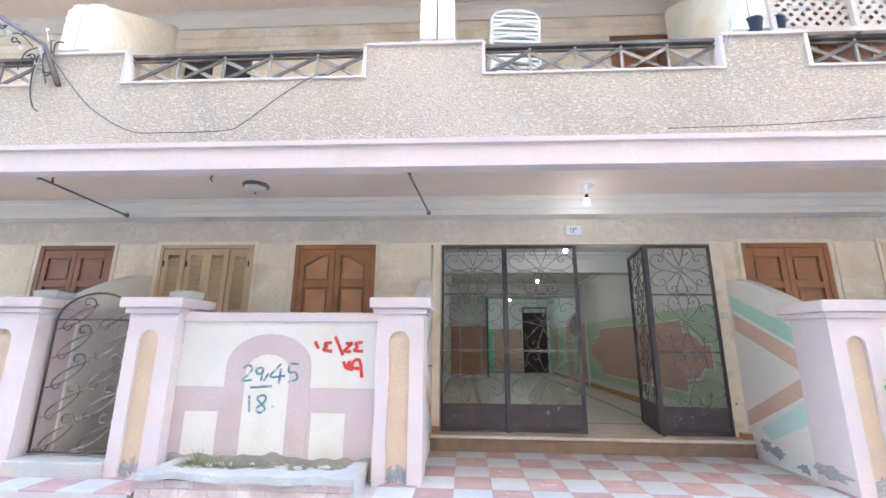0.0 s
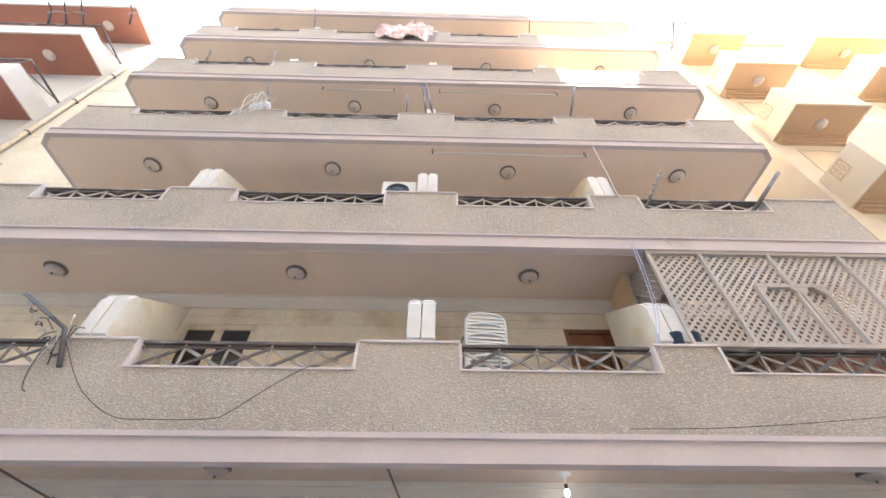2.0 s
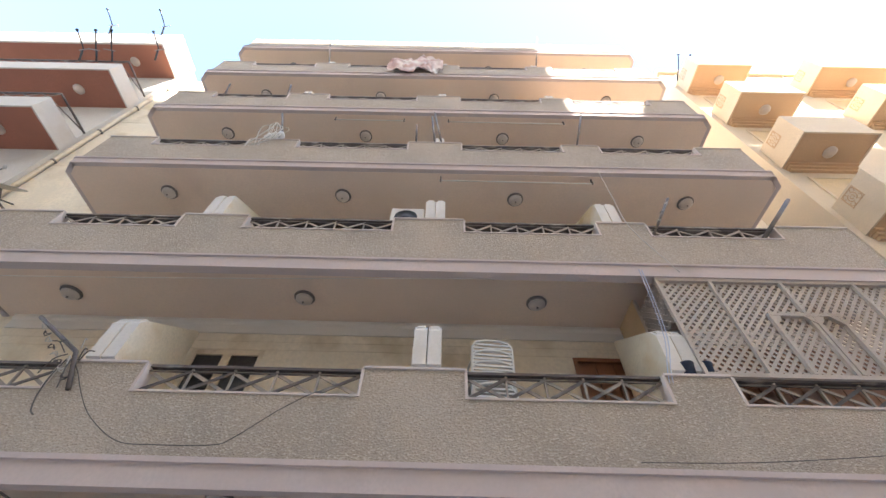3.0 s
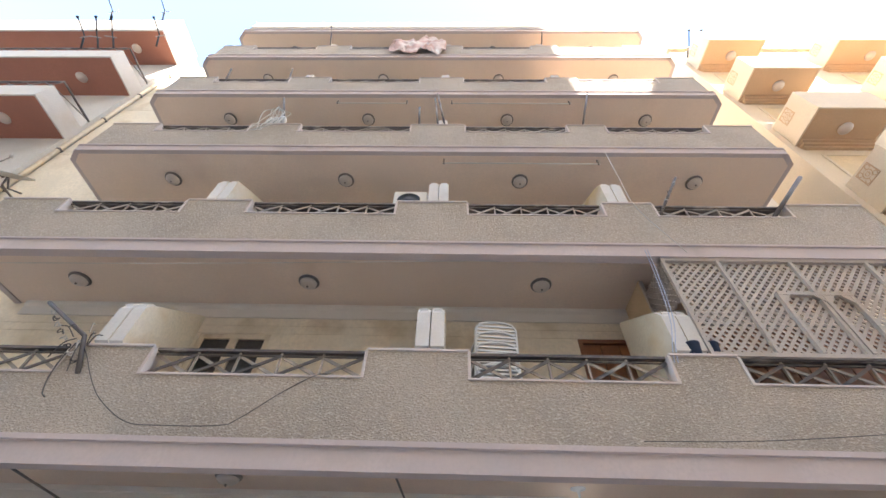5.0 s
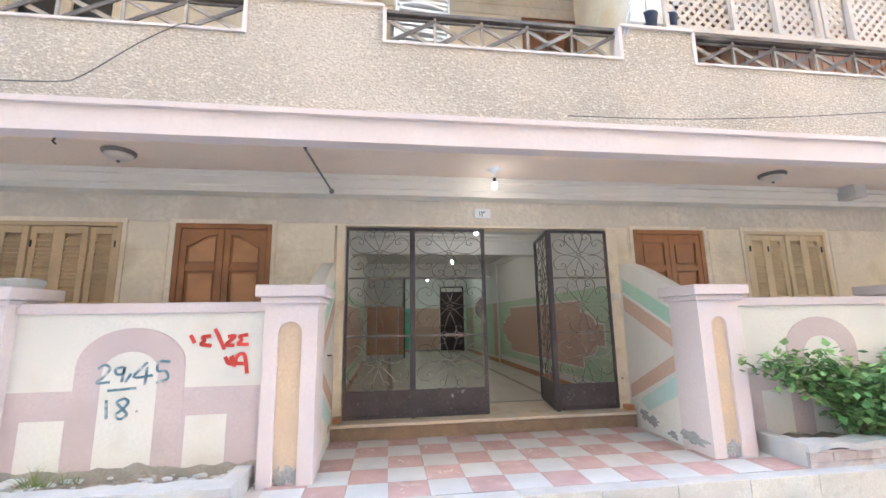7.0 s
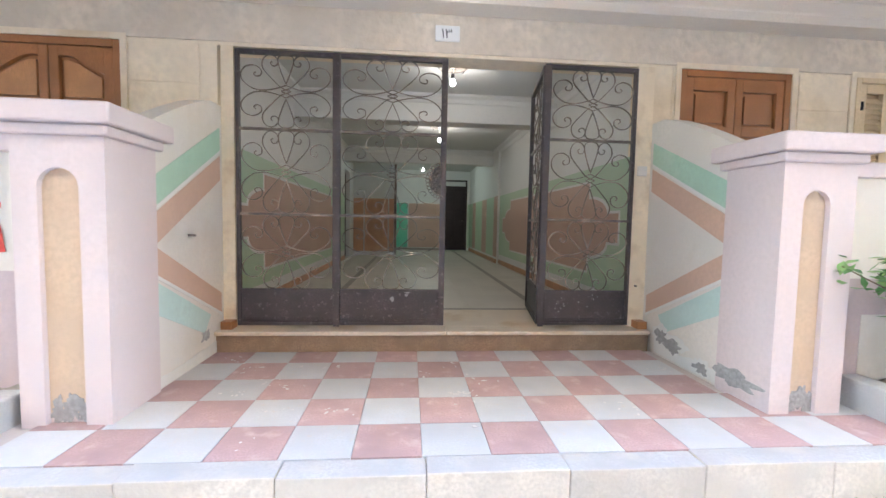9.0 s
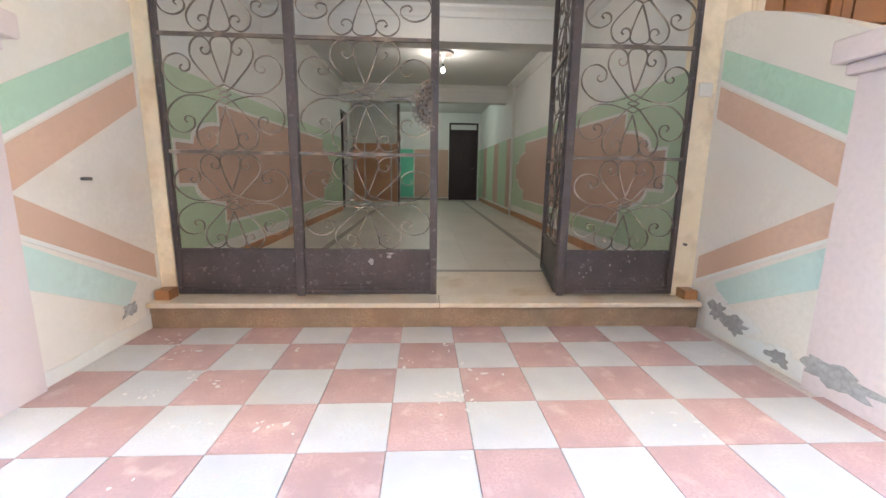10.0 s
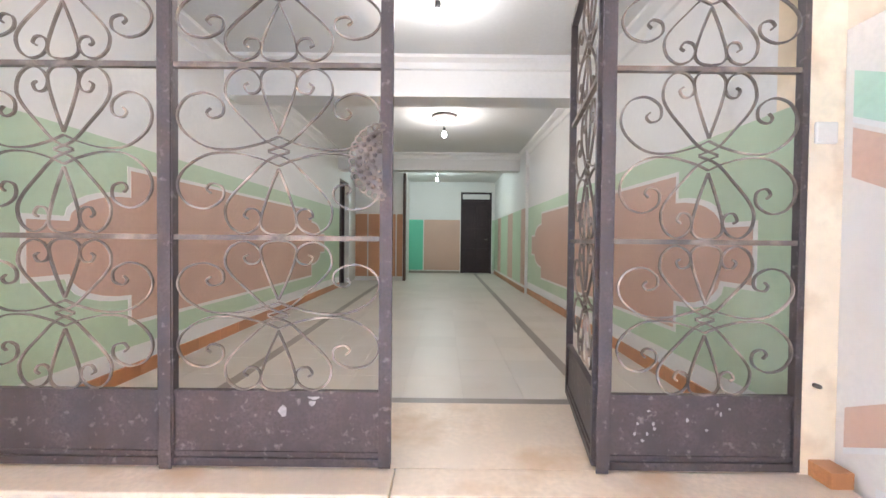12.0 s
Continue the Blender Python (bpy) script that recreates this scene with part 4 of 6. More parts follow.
def shutter_window(name, x0, x1, z0, z1, label, m="shutter", ms="shutter_slat"):
    w = thing(name, (x0, 0.05, z0), label, "window", kind="structure")
    wd, h = x1 - x0, z1 - z0
    bm = bmesh.new()
    for a, b, c, d in ((0, 0.05, 0, h), (wd - 0.05, wd, 0, h), (0.05, wd - 0.05, h - 0.05, h), (0.05, wd - 0.05, 0, 0.05)):
        bm_box(bm, a, b, -0.07, 0.06, c, d, 0, 0.006)
    lpart("window_frame", bm, m, w)
    lw = (wd - 0.10) / 4
    for i in range(4):
        xa = 0.05 + i * lw
        tilt = 0.012 if i % 2 else -0.012
        bm = bmesh.new()
        for a, b, c, d in ((xa + 0.003, xa + 0.07, 0.055, h - 0.055), (xa + lw - 0.07, xa + lw - 0.003, 0.055, h - 0.055), (xa + 0.07, xa + lw - 0.07, h - 0.14, h - 0.055),
                           (xa + 0.07, xa + lw - 0.07, 0.055, 0.15)):
            bm_box(bm, a, b, -0.045 + tilt, 0.0 + tilt, c, d, 0, 0.004)
        leaf = lpart("shutter_leaf", bm, m, w)
        n = int((h - 0.29) / 0.048)
        for k in range(n):
            z = 0.15 + 0.048 * k
            bm = bm_prism(bmesh.new(), [(-0.043 + tilt, z), (-0.039 + tilt, z - 0.007), (-0.004 + tilt, z + 0.040), (-0.008 + tilt, z + 0.047)], "x", xa + 0.068, xa + lw - 0.068)
            lpart("slat", bm, ms, leaf)
        if i in (0, 1, 3):
            lpart("hinge", bm_box(bmesh.new(), xa + (0.015 if i != 3 else lw - 0.03), xa + (0.03 if i != 3 else lw - 0.015), -0.062 + tilt, -0.044 + tilt, h - 0.30, h - 0.22, 0, 0.003), "black", leaf, "dark hinge")
    lpart("backing", bm_box(bmesh.new(), 0.05, wd - 0.05, 0.03, 0.04, 0.05, h - 0.05), ms, w)
    return w


wood_window("window_1", *WIN[0], 1.15, 2.535, "wood_dark", "closed dark brown wooden window shutters", False)
shutter_window("window_2", *WIN[1], 1.15, 2.535, "closed brown-tan louvred window shutters in four leaves", "shutter_tan", "shutter_tan")
wood_window("window_3", *WIN[2], 1.15, 2.535, "wood", "closed varnished wooden window with arched raised panels", True)
wood_window("window_4", *WIN[3], 1.15, 2.535, "wood", "closed orange-brown wooden window shutters", False)
shutter_window("window_5", *WIN[4], 1.15, 2.535, "closed pale yellow louvred window shutters in four leaves")
# balcony doors and windows of the storeys
for k in range(5):
    z0 = DECK[k]
    for a, b, m in ((-5.38, -4.27, "dark"), (0.386, 1.58, "wood")):
        if m == "dark":
            d = thing("balcony_door", (a, YU + 0.04, z0), "cream framed balcony door with dark glass panes", "door", kind="structure")
            wd, h = b - a, TOP[k] + 1.18 - z0
            bm = bmesh.new()
            for p, q, c, e in ((0, 0.08, 0, h), (wd - 0.08, wd, 0, h), (wd / 2 - 0.06, wd / 2 + 0.06, 0.1, h - 0.08), (0.08, wd - 0.08, h - 0.08, h), (0.08, wd - 0.08, 0, 0.1)):
                bm_box(bm, p, q, -0.03, 0.05, c, e)
            lpart("door_frame", bm, "cream", d)
            for p, q in ((0.08, wd / 2 - 0.06), (wd / 2 + 0.06, wd - 0.08)):
                lpart("pane", bm_box(bmesh.new(), p, q, 0.0, 0.008, 0.1, h - 0.08), "dark_glass", d)
        else:
            d = thing("balcony_door", (a, YU + 0.04, z0), "closed brown slatted wooden balcony door", "door", kind="structure")
            wd, h = b - a, TOP[k] + 1.18 - z0
            bm = bmesh.new()
            for p, q, c, e in ((0, 0.06, 0, h), (wd - 0.06, wd, 0, h), (0.06, wd - 0.06, h - 0.06, h)):
                bm_box(bm, p, q, -0.05, 0.05, c, e)
            lpart("door_frame", bm, "wood_dark", d)
            for i in range(4):
                lw = (wd - 0.12) / 4
                lpart("leaf", bm_box(bmesh.new(), 0.06 + i * lw + 0.004, 0.06 + (i + 1) * lw - 0.004, -0.01, 0.02, 0.02, h - 0.07, 0, 0.008), "wood_dark", d)


# ---- balcony railings ----
def railing(x0, x1, z0, z1, y):
    r = thing("balcony_railing", ((x0 + x1) / 2, y, z0), "weathered iron balcony railing with crossed flat bars", "railing", "balcony railings")
    # above the first balcony the rail runs deeper, filling the notch with dark
    part("top_rail", bm_box(bmesh.new(), x0, x1, y - 0.03, y + (0.06 if z0 < 5 else 0.24), z1 - 0.045, z1 - 0.01, 0, 0.004), "rail_iron", r, "dark top rail")
    part("lower_rail", bm_box(bmesh.new(), x0, x1, y - 0.012, y + 0.012, z1 - 0.085, z1 - 0.07), "rail_iron", r)
    part("bottom_rail", bm_box(bmesh.new(), x0, x1, y - 0.012, y + 0.012, z0 + 0.005, z0 + 0.02), "rail_pale", r)
    n = max(3, round((x1 - x0) / 0.44))
    w = (x1 - x0) / n
    for i in range(n):
        a, b = x0 + i * w, x0 + (i + 1) * w
        for p, q, dy in (((a, z0 + 0.02), (b, z1 - 0.08), -0.008), ((a, z1 - 0.08), (b, z0 + 0.02), 0.008)):
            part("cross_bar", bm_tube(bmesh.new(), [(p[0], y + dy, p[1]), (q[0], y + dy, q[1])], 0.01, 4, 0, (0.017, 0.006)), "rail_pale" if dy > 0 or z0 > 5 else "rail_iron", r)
        if i:
            part("post", bm_box(bmesh.new(), a - 0.011, a + 0.011, y - 0.011, y + 0.011, z0 + 0.02, z1 - 0.045), "rail_pale", r)
    return r


for k in range(5):
    top = TOP[k]
    rows = NOTCH if k else [(-8.2, -5.62), (-4.74, -2.40), (-1.335, 0.79), (1.485, 5.6)]
    for a, b in rows:
        railing(a + 0.03, b - 0.03, top - 0.335, top, YB + 0.065)


# ---- ceiling lights under the balconies ----
def ceiling_light(x, y, z):
    c = thing("ceiling_light", (x, y, z), "round frosted glass ceiling light with a dark rim, unlit", "ceiling light", "balcony ceiling lights")
    lpart("rim", bm_lathe(bmesh.new(), [(0.15, 0.0), (0.158, -0.012), (0.152, -0.03), (0.128, -0.04), (0.125, -0.02)], (0, 0, 0), 24), "lamp_rim", c, "dark metal rim")
    lpart("bowl", bm_lathe(bmesh.new(), [(0.13, -0.025), (0.123, -0.06), (0.092, -0.088), (0.045, -0.10), (0.0, -0.103)], (0, 0, 0), 24), "lamp_glass", c, "frosted glass bowl")
    lpart("finial", bm_lathe(bmesh.new(), [(0.012, -0.10), (0.018, -0.11), (0.012, -0.125), (0.0, -0.13)], (0, 0, 0), 10), "lamp_rim", c)
    return c


lamp0 = ceiling_light(-4.08, -0.72, TOP[0] - 0.818)
for x in (-8.0, 3.64):
    copy_thing(lamp0, pose(x, -0.72, TOP[0] - 0.818))
for k in range(1, 6):
    for x in (-7.28, -3.70, -0.17, 3.3):
        if not (k == 1 and x > 3):
            copy_thing(lamp0, pose(x, -1.31, TOP[k] - 1.0) if k < 2 else pose(-1.53 + (x + 1.53) * 0.957, -1.53, TOP[k] - 1.204))


# ---- bulbs ----
def bulb(name, x, y, z, drop, label, fitting):
    b = thing(name, (x, y, z), label, "lamp", "lit bulbs")
    lpart("ceiling_rose", bm_lathe(bmesh.new(), [(0.05 if fitting else 0.09, 0.0), (0.05 if fitting else 0.085, -0.012), (0.02, -0.03), (0.012, -drop + 0.03)], (0, 0, 0), 14), "white_plastic", b)
    if fitting:
        lpart("ring", bm_lathe(bmesh.new(), [(0.16, 0.0), (0.175, -0.01), (0.17, -0.03), (0.15, -0.032), (0.148, -0.01)], (0, 0, 0), 22), "lamp_rim", b, "empty metal lamp ring")
        for a in (0.4, 2.5, 4.6):
            lpart("clip", bm_tube(bmesh.new(), [(0.16 * math.cos(a), 0.16 * math.sin(a), -0.02), (0.13 * math.cos(a), 0.13 * math.sin(a), -0.07)], 0.006, 5), "lamp_rim", b)
    lpart("socket", bm_lathe(bmesh.new(), [(0.02, -drop + 0.03), (0.022, -drop - 0.02), (0.018, -drop - 0.025)], (0, 0, 0), 12), "black", b)
    g = lpart("bulb_glass", bm_lathe(bmesh.new(), [(0.018, -drop - 0.025), (0.026, -drop - 0.04), (0.034, -drop - 0.065), (0.032, -drop - 0.085), (0.018, -drop - 0.103), (0.0, -drop - 0.108)], (0, 0, 0), 16), "bulb", b, "glowing white bulb")
    g.visible_shadow = False
    return b


LAMPS = [(-0.01, -0.56, TOP[0] - 0.818, 0.142, 0.005, False), (0.12, 1.15, 2.90, 0.13, 0.62, True), (0.17, 4.05, 2.90, 0.20, 0.76, True), (0.0, 8.3, 2.90, 0.20, 1.2, True)]
for x, y, z, drop, watts, fitting in LAMPS:
    bulb("hall_lamp" if fitting else "porch_bulb", x, y, z, drop, "lit bare white bulb in a metal ring on the ceiling" if fitting else "lit bare white bulb hanging under the balcony", fitting)
    li = bpy.data.lights.new("bulb_light", "POINT")
    li.energy, li.color, li.shadow_soft_size = watts, (0.80, 1.0, 0.95) if y > 8 else (1.0, 0.965, 0.90), 0.05
    new("bulb_light", li).location = (x, y, z - drop - 0.08)


# ---- dividers between the balconies ----
def divider(x, k):
    top, s = TOP[k] + 0.06 - (0.0 if k < 2 else 0.28), DECK[k]
    g = 0.16 if k < 2 else 0.10
    bm = bmesh.new()
    for a, b in ((x - g, x - 0.006), (x + 0.006, x + g)):
        bm_prism(bm, [(-1.98, s), (-1.98, top - 0.04), (-2.09, top), (-2.09, top + 0.50), (-2.04, top + 0.58), (-1.96, top + 0.62), (-1.12, top + 1.13), (-1.06, top + 1.13), (-1.06, s)], "x", a, b)
    bm_prism(bm, [(-1.95, s), (-1.95, top + 0.40), (-1.08, top + 0.95), (-1.08, s)], "x", x - 0.03, x + 0.03)
    bmesh.ops.bevel(bm, geom=[e for e in bm.edges if max(abs(v.co.y + 2.03) for v in e.verts) < 0.09 and min(v.co.z for v in e.verts) > top + 0.01 and e.calc_length() > 0.05], offset=0.03, segments=3, affect="EDGES")
    bm.normal_update()
    for f in bm.faces:
        f.material_index = 1 if abs(f.normal.x) > 0.7 else 0
    return structure(part("wall_divider", bm, ["white_wall", "divider_side"]), "white plastered wall with a sloping top between balconies", "wall")


for k in range(5):
    for x in (-5.32, -1.75, 1.08):
        if not (k == 2 and x > 0):
            divider(x, k)


# ---- trellis screen on the first balcony ----
trellis = thing("trellis_screen", (3.0, YB + 0.03, TOP[0]), "beige wooden trellis screen closing a balcony up to its soffit", "trellis")
LX0, LX1, LZ0, LZ1 = 1.24, 6.45, TOP[0] - 0.02, TOP[1] - 1.25
yl = YB + 0.035
for x in (LX0, 1.945, 2.88, 3.85, 4.80, 5.70, LX1 - 0.04):
    part("upright", bm_box(bmesh.new(), x, x + 0.042, yl - 0.045, yl - 0.005, LZ0, LZ1), "lattice", trellis)
for z in (LZ0, LZ1 - 0.05):
    part("rail", bm_box(bmesh.new(), LX0, LX1, yl - 0.047, yl - 0.004, z, z + 0.05), "lattice", trellis)


def lattice_field(u0, u1, z0, z1, step, put):
    """Two layers of crossing slats clipped to a rectangle."""
    for s, layer in ((1, 0), (-1, 1)):
        c = (z0 - u1 if s > 0 else z0 + u0) + step / 2
        end = z1 - u0 if s > 0 else z1 + u1
        while c < end:
            ua, ub = (max(u0, z0 - c), min(u1, z1 - c)) if s > 0 else (max(u0, c - z1), min(u1, c - z0))
            if ub - ua > 0.03:
                put((ua, c + s * ua), (ub, c + s * ub), layer)
            c += step


def front_slat(p, q, layer):
    y = yl + 0.006 * layer
    part("slat", bm_tube(bmesh.new(), [(p[0], y, p[1]), (q[0], y, q[1])], 0.01, 4, 0, (0.0185, 0.0035)), "lattice", trellis)


lattice_field(LX0 + 0.01, LX1, LZ0 + 0.02, LZ1 - 0.02, 0.104, front_slat)
hatch = [(2.41, 2.41), (2.93, 2.93), (3.25, 3.25)]
for x, _ in hatch:
    part("hatch_frame", bm_box(bmesh.new(), x, x + 0.045, yl - 0.055, yl - 0.006, LZ0 + 0.05, 4.80), "lattice", trellis)
part("hatch_frame", bm_box(bmesh.new(), 2.41, 3.295, yl - 0.057, yl - 0.006, 4.80, 4.845), "lattice", trellis)
for x, sg in ((2.455, 1), (2.93, -1), (2.975, 1), (3.25, -1)):
    part("hatch_corner", bm_prism(bmesh.new(), [(x, 4.80), (x + sg * 0.10, 4.80), (x, 4.68)], "y", yl - 0.053, yl - 0.007), "lattice", trellis)
# brown boarding that lines the screened balcony, carried up so the trellis holes look dark
boarding = thing("balcony_boarding", (3.9, YU - 0.02, DECK[0]), "dark brown wooden boarding behind the trellis screen, carried up to darken it", "boarding", kind="structure")
for i in range(26):
    a = 1.33 + 0.198 * i
    part("plank", bm_box(bmesh.new(), a, a + 0.19, YU - 0.035, YU - 0.011, DECK[0], TOP[1] - 1.30, 0, 0.004), "wood_dark", boarding)
# unseen plank end, added to keep daylight out of the screened balcony
for i in range(6):
    a = YB + 0.14 + 0.21 * i
    part("plank", bm_box(bmesh.new(), 6.43, 6.455, a, a + 0.20, DECK[0], TOP[1] - 1.30, 0, 0.004), "wood_dark", boarding)


def side_slat(p, q, layer):
    x = LX0 + 0.015 + 0.006 * layer
    part("slat", bm_tube(bmesh.new(), [(x, p[0], p[1]), (x, q[0], q[1])], 0.01, 4, 0, (0.0185, 0.0035)), "lattice", trellis)


lattice_field(-2.05, -1.45, 4.75, LZ1 - 0.02, 0.104, side_slat)
part("upright", bm_box(bmesh.new(), LX0, LX0 + 0.04, -1.46, -1.42, 4.95, LZ1 + 0.2), "lattice", trellis)
part("side_panel", bm_box(bmesh.new(), LX0 + 0.01, LX0 + 0.03, -1.42, YU - 0.07, 4.75, TOP[1] - 1.002), "shutter_tan", trellis, "brown boarded side panel")


# ---- stacked plastic chairs ----
def plastic_chair(at):
    c = thing("plastic_chair", at, "white moulded plastic garden chair in a stack", "chair", "stacked plastic chairs")
    m = "white_plastic"
    bm = bmesh.new()
    rim = [(-0.25, 0.0, 0.42), (-0.255, 0.06, 0.62), (-0.25, 0.10, 0.80), (-0.2, 0.115, 0.86), (-0.1, 0.12, 0.885), (0, 0.122, 0.89), (0.1, 0.12, 0.885), (0.2, 0.115, 0.86), (0.25, 0.10, 0.80),
           (0.255, 0.06, 0.62), (0.25, 0.0, 0.42)]
    bm_tube(bm, rim, 0.018, 6)
    back = lpart("backrest", bm, m, c)
    for i in range(8):
        z = 0.50 + i * 0.045
        y = 0.02 + (z - 0.42) * 0.24
        lpart("slat", bm_box(bmesh.new(), -0.245, 0.245, y - 0.006, y + 0.006, z, z + 0.024), m, back)
    bm = bm_box(bmesh.new(), -0.24, 0.24, -0.44, 0.02, 0.405, 0.43, 0, 0.01)
    lpart("seat", bm, m, c)
    for x in (-0.23, 0.23):
        for y in (-0.42, 0.05):
            lpart("leg", bm_tube(bmesh.new(), [(x, y, 0.42), (x * 1.12, y + (0.04 if y > 0 else -0.02), 0.0)], [0.028, 0.018], 6), m, c)
        lpart("armrest", bm_tube(bmesh.new(), [(x * 1.08, 0.06, 0.64), (x * 1.15, -0.15, 0.66), (x * 1.15, -0.38, 0.64), (x * 1.05, -0.43, 0.42)], 0.018, 6), m, c)
    return c


zf = DECK[0]
chair = plastic_chair(pose(-0.98, -1.55, zf, 0, 0, 184))
for i in range(1, 5):
    copy_thing(chair, pose(-0.98 + 0.004 * i, -1.55 - 0.004 * i, zf + 0.15 * i, 0, 0, 184 + 0.3 * i))


# ---- buckets on the parapet, hose ----
def bucket(x, y, z, r, m, label):
    b = thing("bucket", (x, y, z), label, "bucket", "buckets on the balcony parapet")
    lpart("body", bm_lathe(bmesh.new(), [(r * 0.75, 0.0), (r, 0.15), (r * 1.06, 0.152), (r * 1.06, 0.165), (r * 0.95, 0.165), (r * 0.72, 0.02)], (0, 0, 0), 18), m, b)
    lpart("handle", bm_tube(bmesh.new(), [(r * math.cos(a), 0.0, 0.155 + 0.5 * r * math.sin(a)) for a in [math.pi * i / 8 for i in range(9)]], 0.004, 5), "lamp_rim", b)
    return b


M["navy"] = mat("navy_plastic", (0.02, 0.03, 0.06), 0.4, 0.15)
M["blue_cable"] = mat("pale_blue_cable", (0.44, 0.48, 0.60), 0.6, 0.1)
M["cable"] = mat("dark_cable", (0.07, 0.06, 0.055), 0.7, 0.2)
M["cord"] = mat("pale_cord", (0.62, 0.58, 0.52), 0.8, 0.1)
M["cloth"] = mat("faded_rose_blanket", (0.56, 0.36, 0.31), 0.95, 0.2, 2.5, 40, 0.4, 0.01, dirt=(0.72, 0.66, 0.60), dirt_amount=0.75, dirt_scale=2.2)
M["leaf"] = mat("bush_leaf", (0.13, 0.29, 0.09), 0.55, 0.3, 4, 40, 0.1)
M["leaf_light"] = mat("young_bush_leaf", (0.26, 0.42, 0.15), 0.55, 0.3, 4, 40, 0.1)
M["stem"] = mat("bush_stem", (0.17, 0.12, 0.075), 0.9, 0.2)
M["dry_grass"] = mat("dry_grass", (0.22, 0.26, 0.09), 0.9, 0.3)
M["red_paint"] = mat("red_spray_paint", (0.62, 0.05, 0.035), 0.6, 0.15, 8)
M["blue_paint"] = mat("teal_marker_paint", (0.13, 0.24, 0.28), 0.7, 0.25, 8, dirt=(0.55, 0.52, 0.48), dirt_amount=0.5, dirt_scale=18)
M["label_black"] = mat("black_lettering", (0.03, 0.03, 0.03), 0.6, 0.1)
bucket(0.93, YB + 0.25, TOP[0] - 0.31, 0.10, "navy", "navy plastic bucket behind the balcony railing")
bucket(1.12, YB + 0.065, TOP[0], 0.085, "navy", "small navy plastic bucket on the parapet")
bucket(1.32, YB + 0.065, TOP[0], 0.085, "navy", "small navy plastic bucket on the parapet")


def cable(name, pts, r, m, label, cat="cable"):
    return tagged(part(name, bm_tube(bmesh.new(), smooth(pts, 6), r, 5), m), label, cat)


for dx in (0.0, 0.035):
    cable("cable", [(1.06 + dx, YB - 0.06, TOP[1] - 1.15), (1.03 + dx, YB - 0.05, 5.0), (0.97 + dx, YB - 0.03, 4.4), (0.84 + dx, YB - 0.02, 3.98), (0.80 + dx, YB + 0.05, 3.7), (0.75, YB + 0.2, 3.45)], 0.0055, "blue_cable",
          "pale blue cable hanging down past the trellis")
cable("cable", [(1.24, YB - 0.06, TOP[2] - 1.2), (1.245, YB - 0.05, 7.3), (1.26, YB - 0.055, 6.5), (1.6, YB - 0.06, 5.5)], 0.006, "cord", "pale cord running down between two balconies")
cable("cable", [(-5.57, YB - 0.03, 3.97), (-5.37, YB - 0.03, 3.775), (-5.15, YB - 0.03, 3.52), (-4.90, YB - 0.03, 3.29), (-4.52, YB - 0.04, 3.08), (-4.15, YB - 0.07, 3.04), (-3.63, YB - 0.07, 3.05), (-3.48, YB - 0.04, 3.13), (-3.16, YB - 0.03, 3.41),
               (-2.88, YB - 0.03, 3.60), (-2.8, YB + 0.03, 3.66)],
      0.0045, "cable", "dark cable drooping across the parapet render")
cable("cable", [(-5.60, YB - 0.03, 3.93), (-5.62, YB - 0.03, 3.72), (-5.59, YB - 0.03, 3.51), (-5.53, YB - 0.03, 3.36), (-5.47, YB - 0.03, 3.31)], 0.007, "cable", "frayed dark cable end on the parapet")
cable("cable", [(0.2, YB - 0.055, 3.0), (1.2, YB - 0.04, 3.03), (2.4, YB - 0.03, 3.12), (4.0, YB - 0.03, 3.27), (6.5, YB - 0.03, 3.4)], 0.004, "cable", "dark cable sagging along the parapet render")
cable("washing_line", [(-9.0, YB + 0.15, 5.33), (-5.2, YB + 0.13, 5.36), (-2.0, YB + 0.1, 5.42), (-0.9, YB + 0.08, 5.43)], 0.005, "cord", "pale washing line under the balcony soffit", "washing line")


# ---- rods and hooks under the soffits ----
for x, xf in ((-6.31, -6.13), (-2.10, -1.97)):
    ob = thing("washing_rod", (x, -0.7, TOP[0] - 0.82), "thin grey iron rod slung under the balcony soffit", "washing rod", "washing rods")
    part("bar", bm_tube(bmesh.new(), [(x, -1.27, 3.02), (xf, -0.27, 2.907)], 0.012, 8), "lamp_rim", ob)
    part("foot", bm_lathe(bmesh.new(), [(0.03, 0.0), (0.03, -0.02), (0.016, -0.05)], (xf, -0.22, 2.907), 12, "y"), "lamp_rim", ob)
    part("hook", bm_tube(bmesh.new(), [(x, -1.22, 3.135), (x - 0.02, -1.29, 3.08), (x, -1.27, 3.02), (x + 0.03, -1.31, 2.99)], 0.011, 6), "rail_iron", ob)
for x, y, z in ((-6.25, -1.17, 3.135), (-4.37, -1.15, 3.135), (-5.25, -1.96, TOP[1] - 1.0), (-2.04, -1.96, TOP[1] - 1.0), (-2.35, -1.96, TOP[1] - 1.0)):
    tagged(part("hook", bm_tube(bmesh.new(), smooth([(x, y, z), (x, y, z - 0.07), (x - 0.015, y, z - 0.10), (x + 0.02, y - 0.01, z - 0.13)], 3), 0.010, 6), "rail_iron"), "rusty iron hook under the balcony soffit", "hook", "soffit hooks")
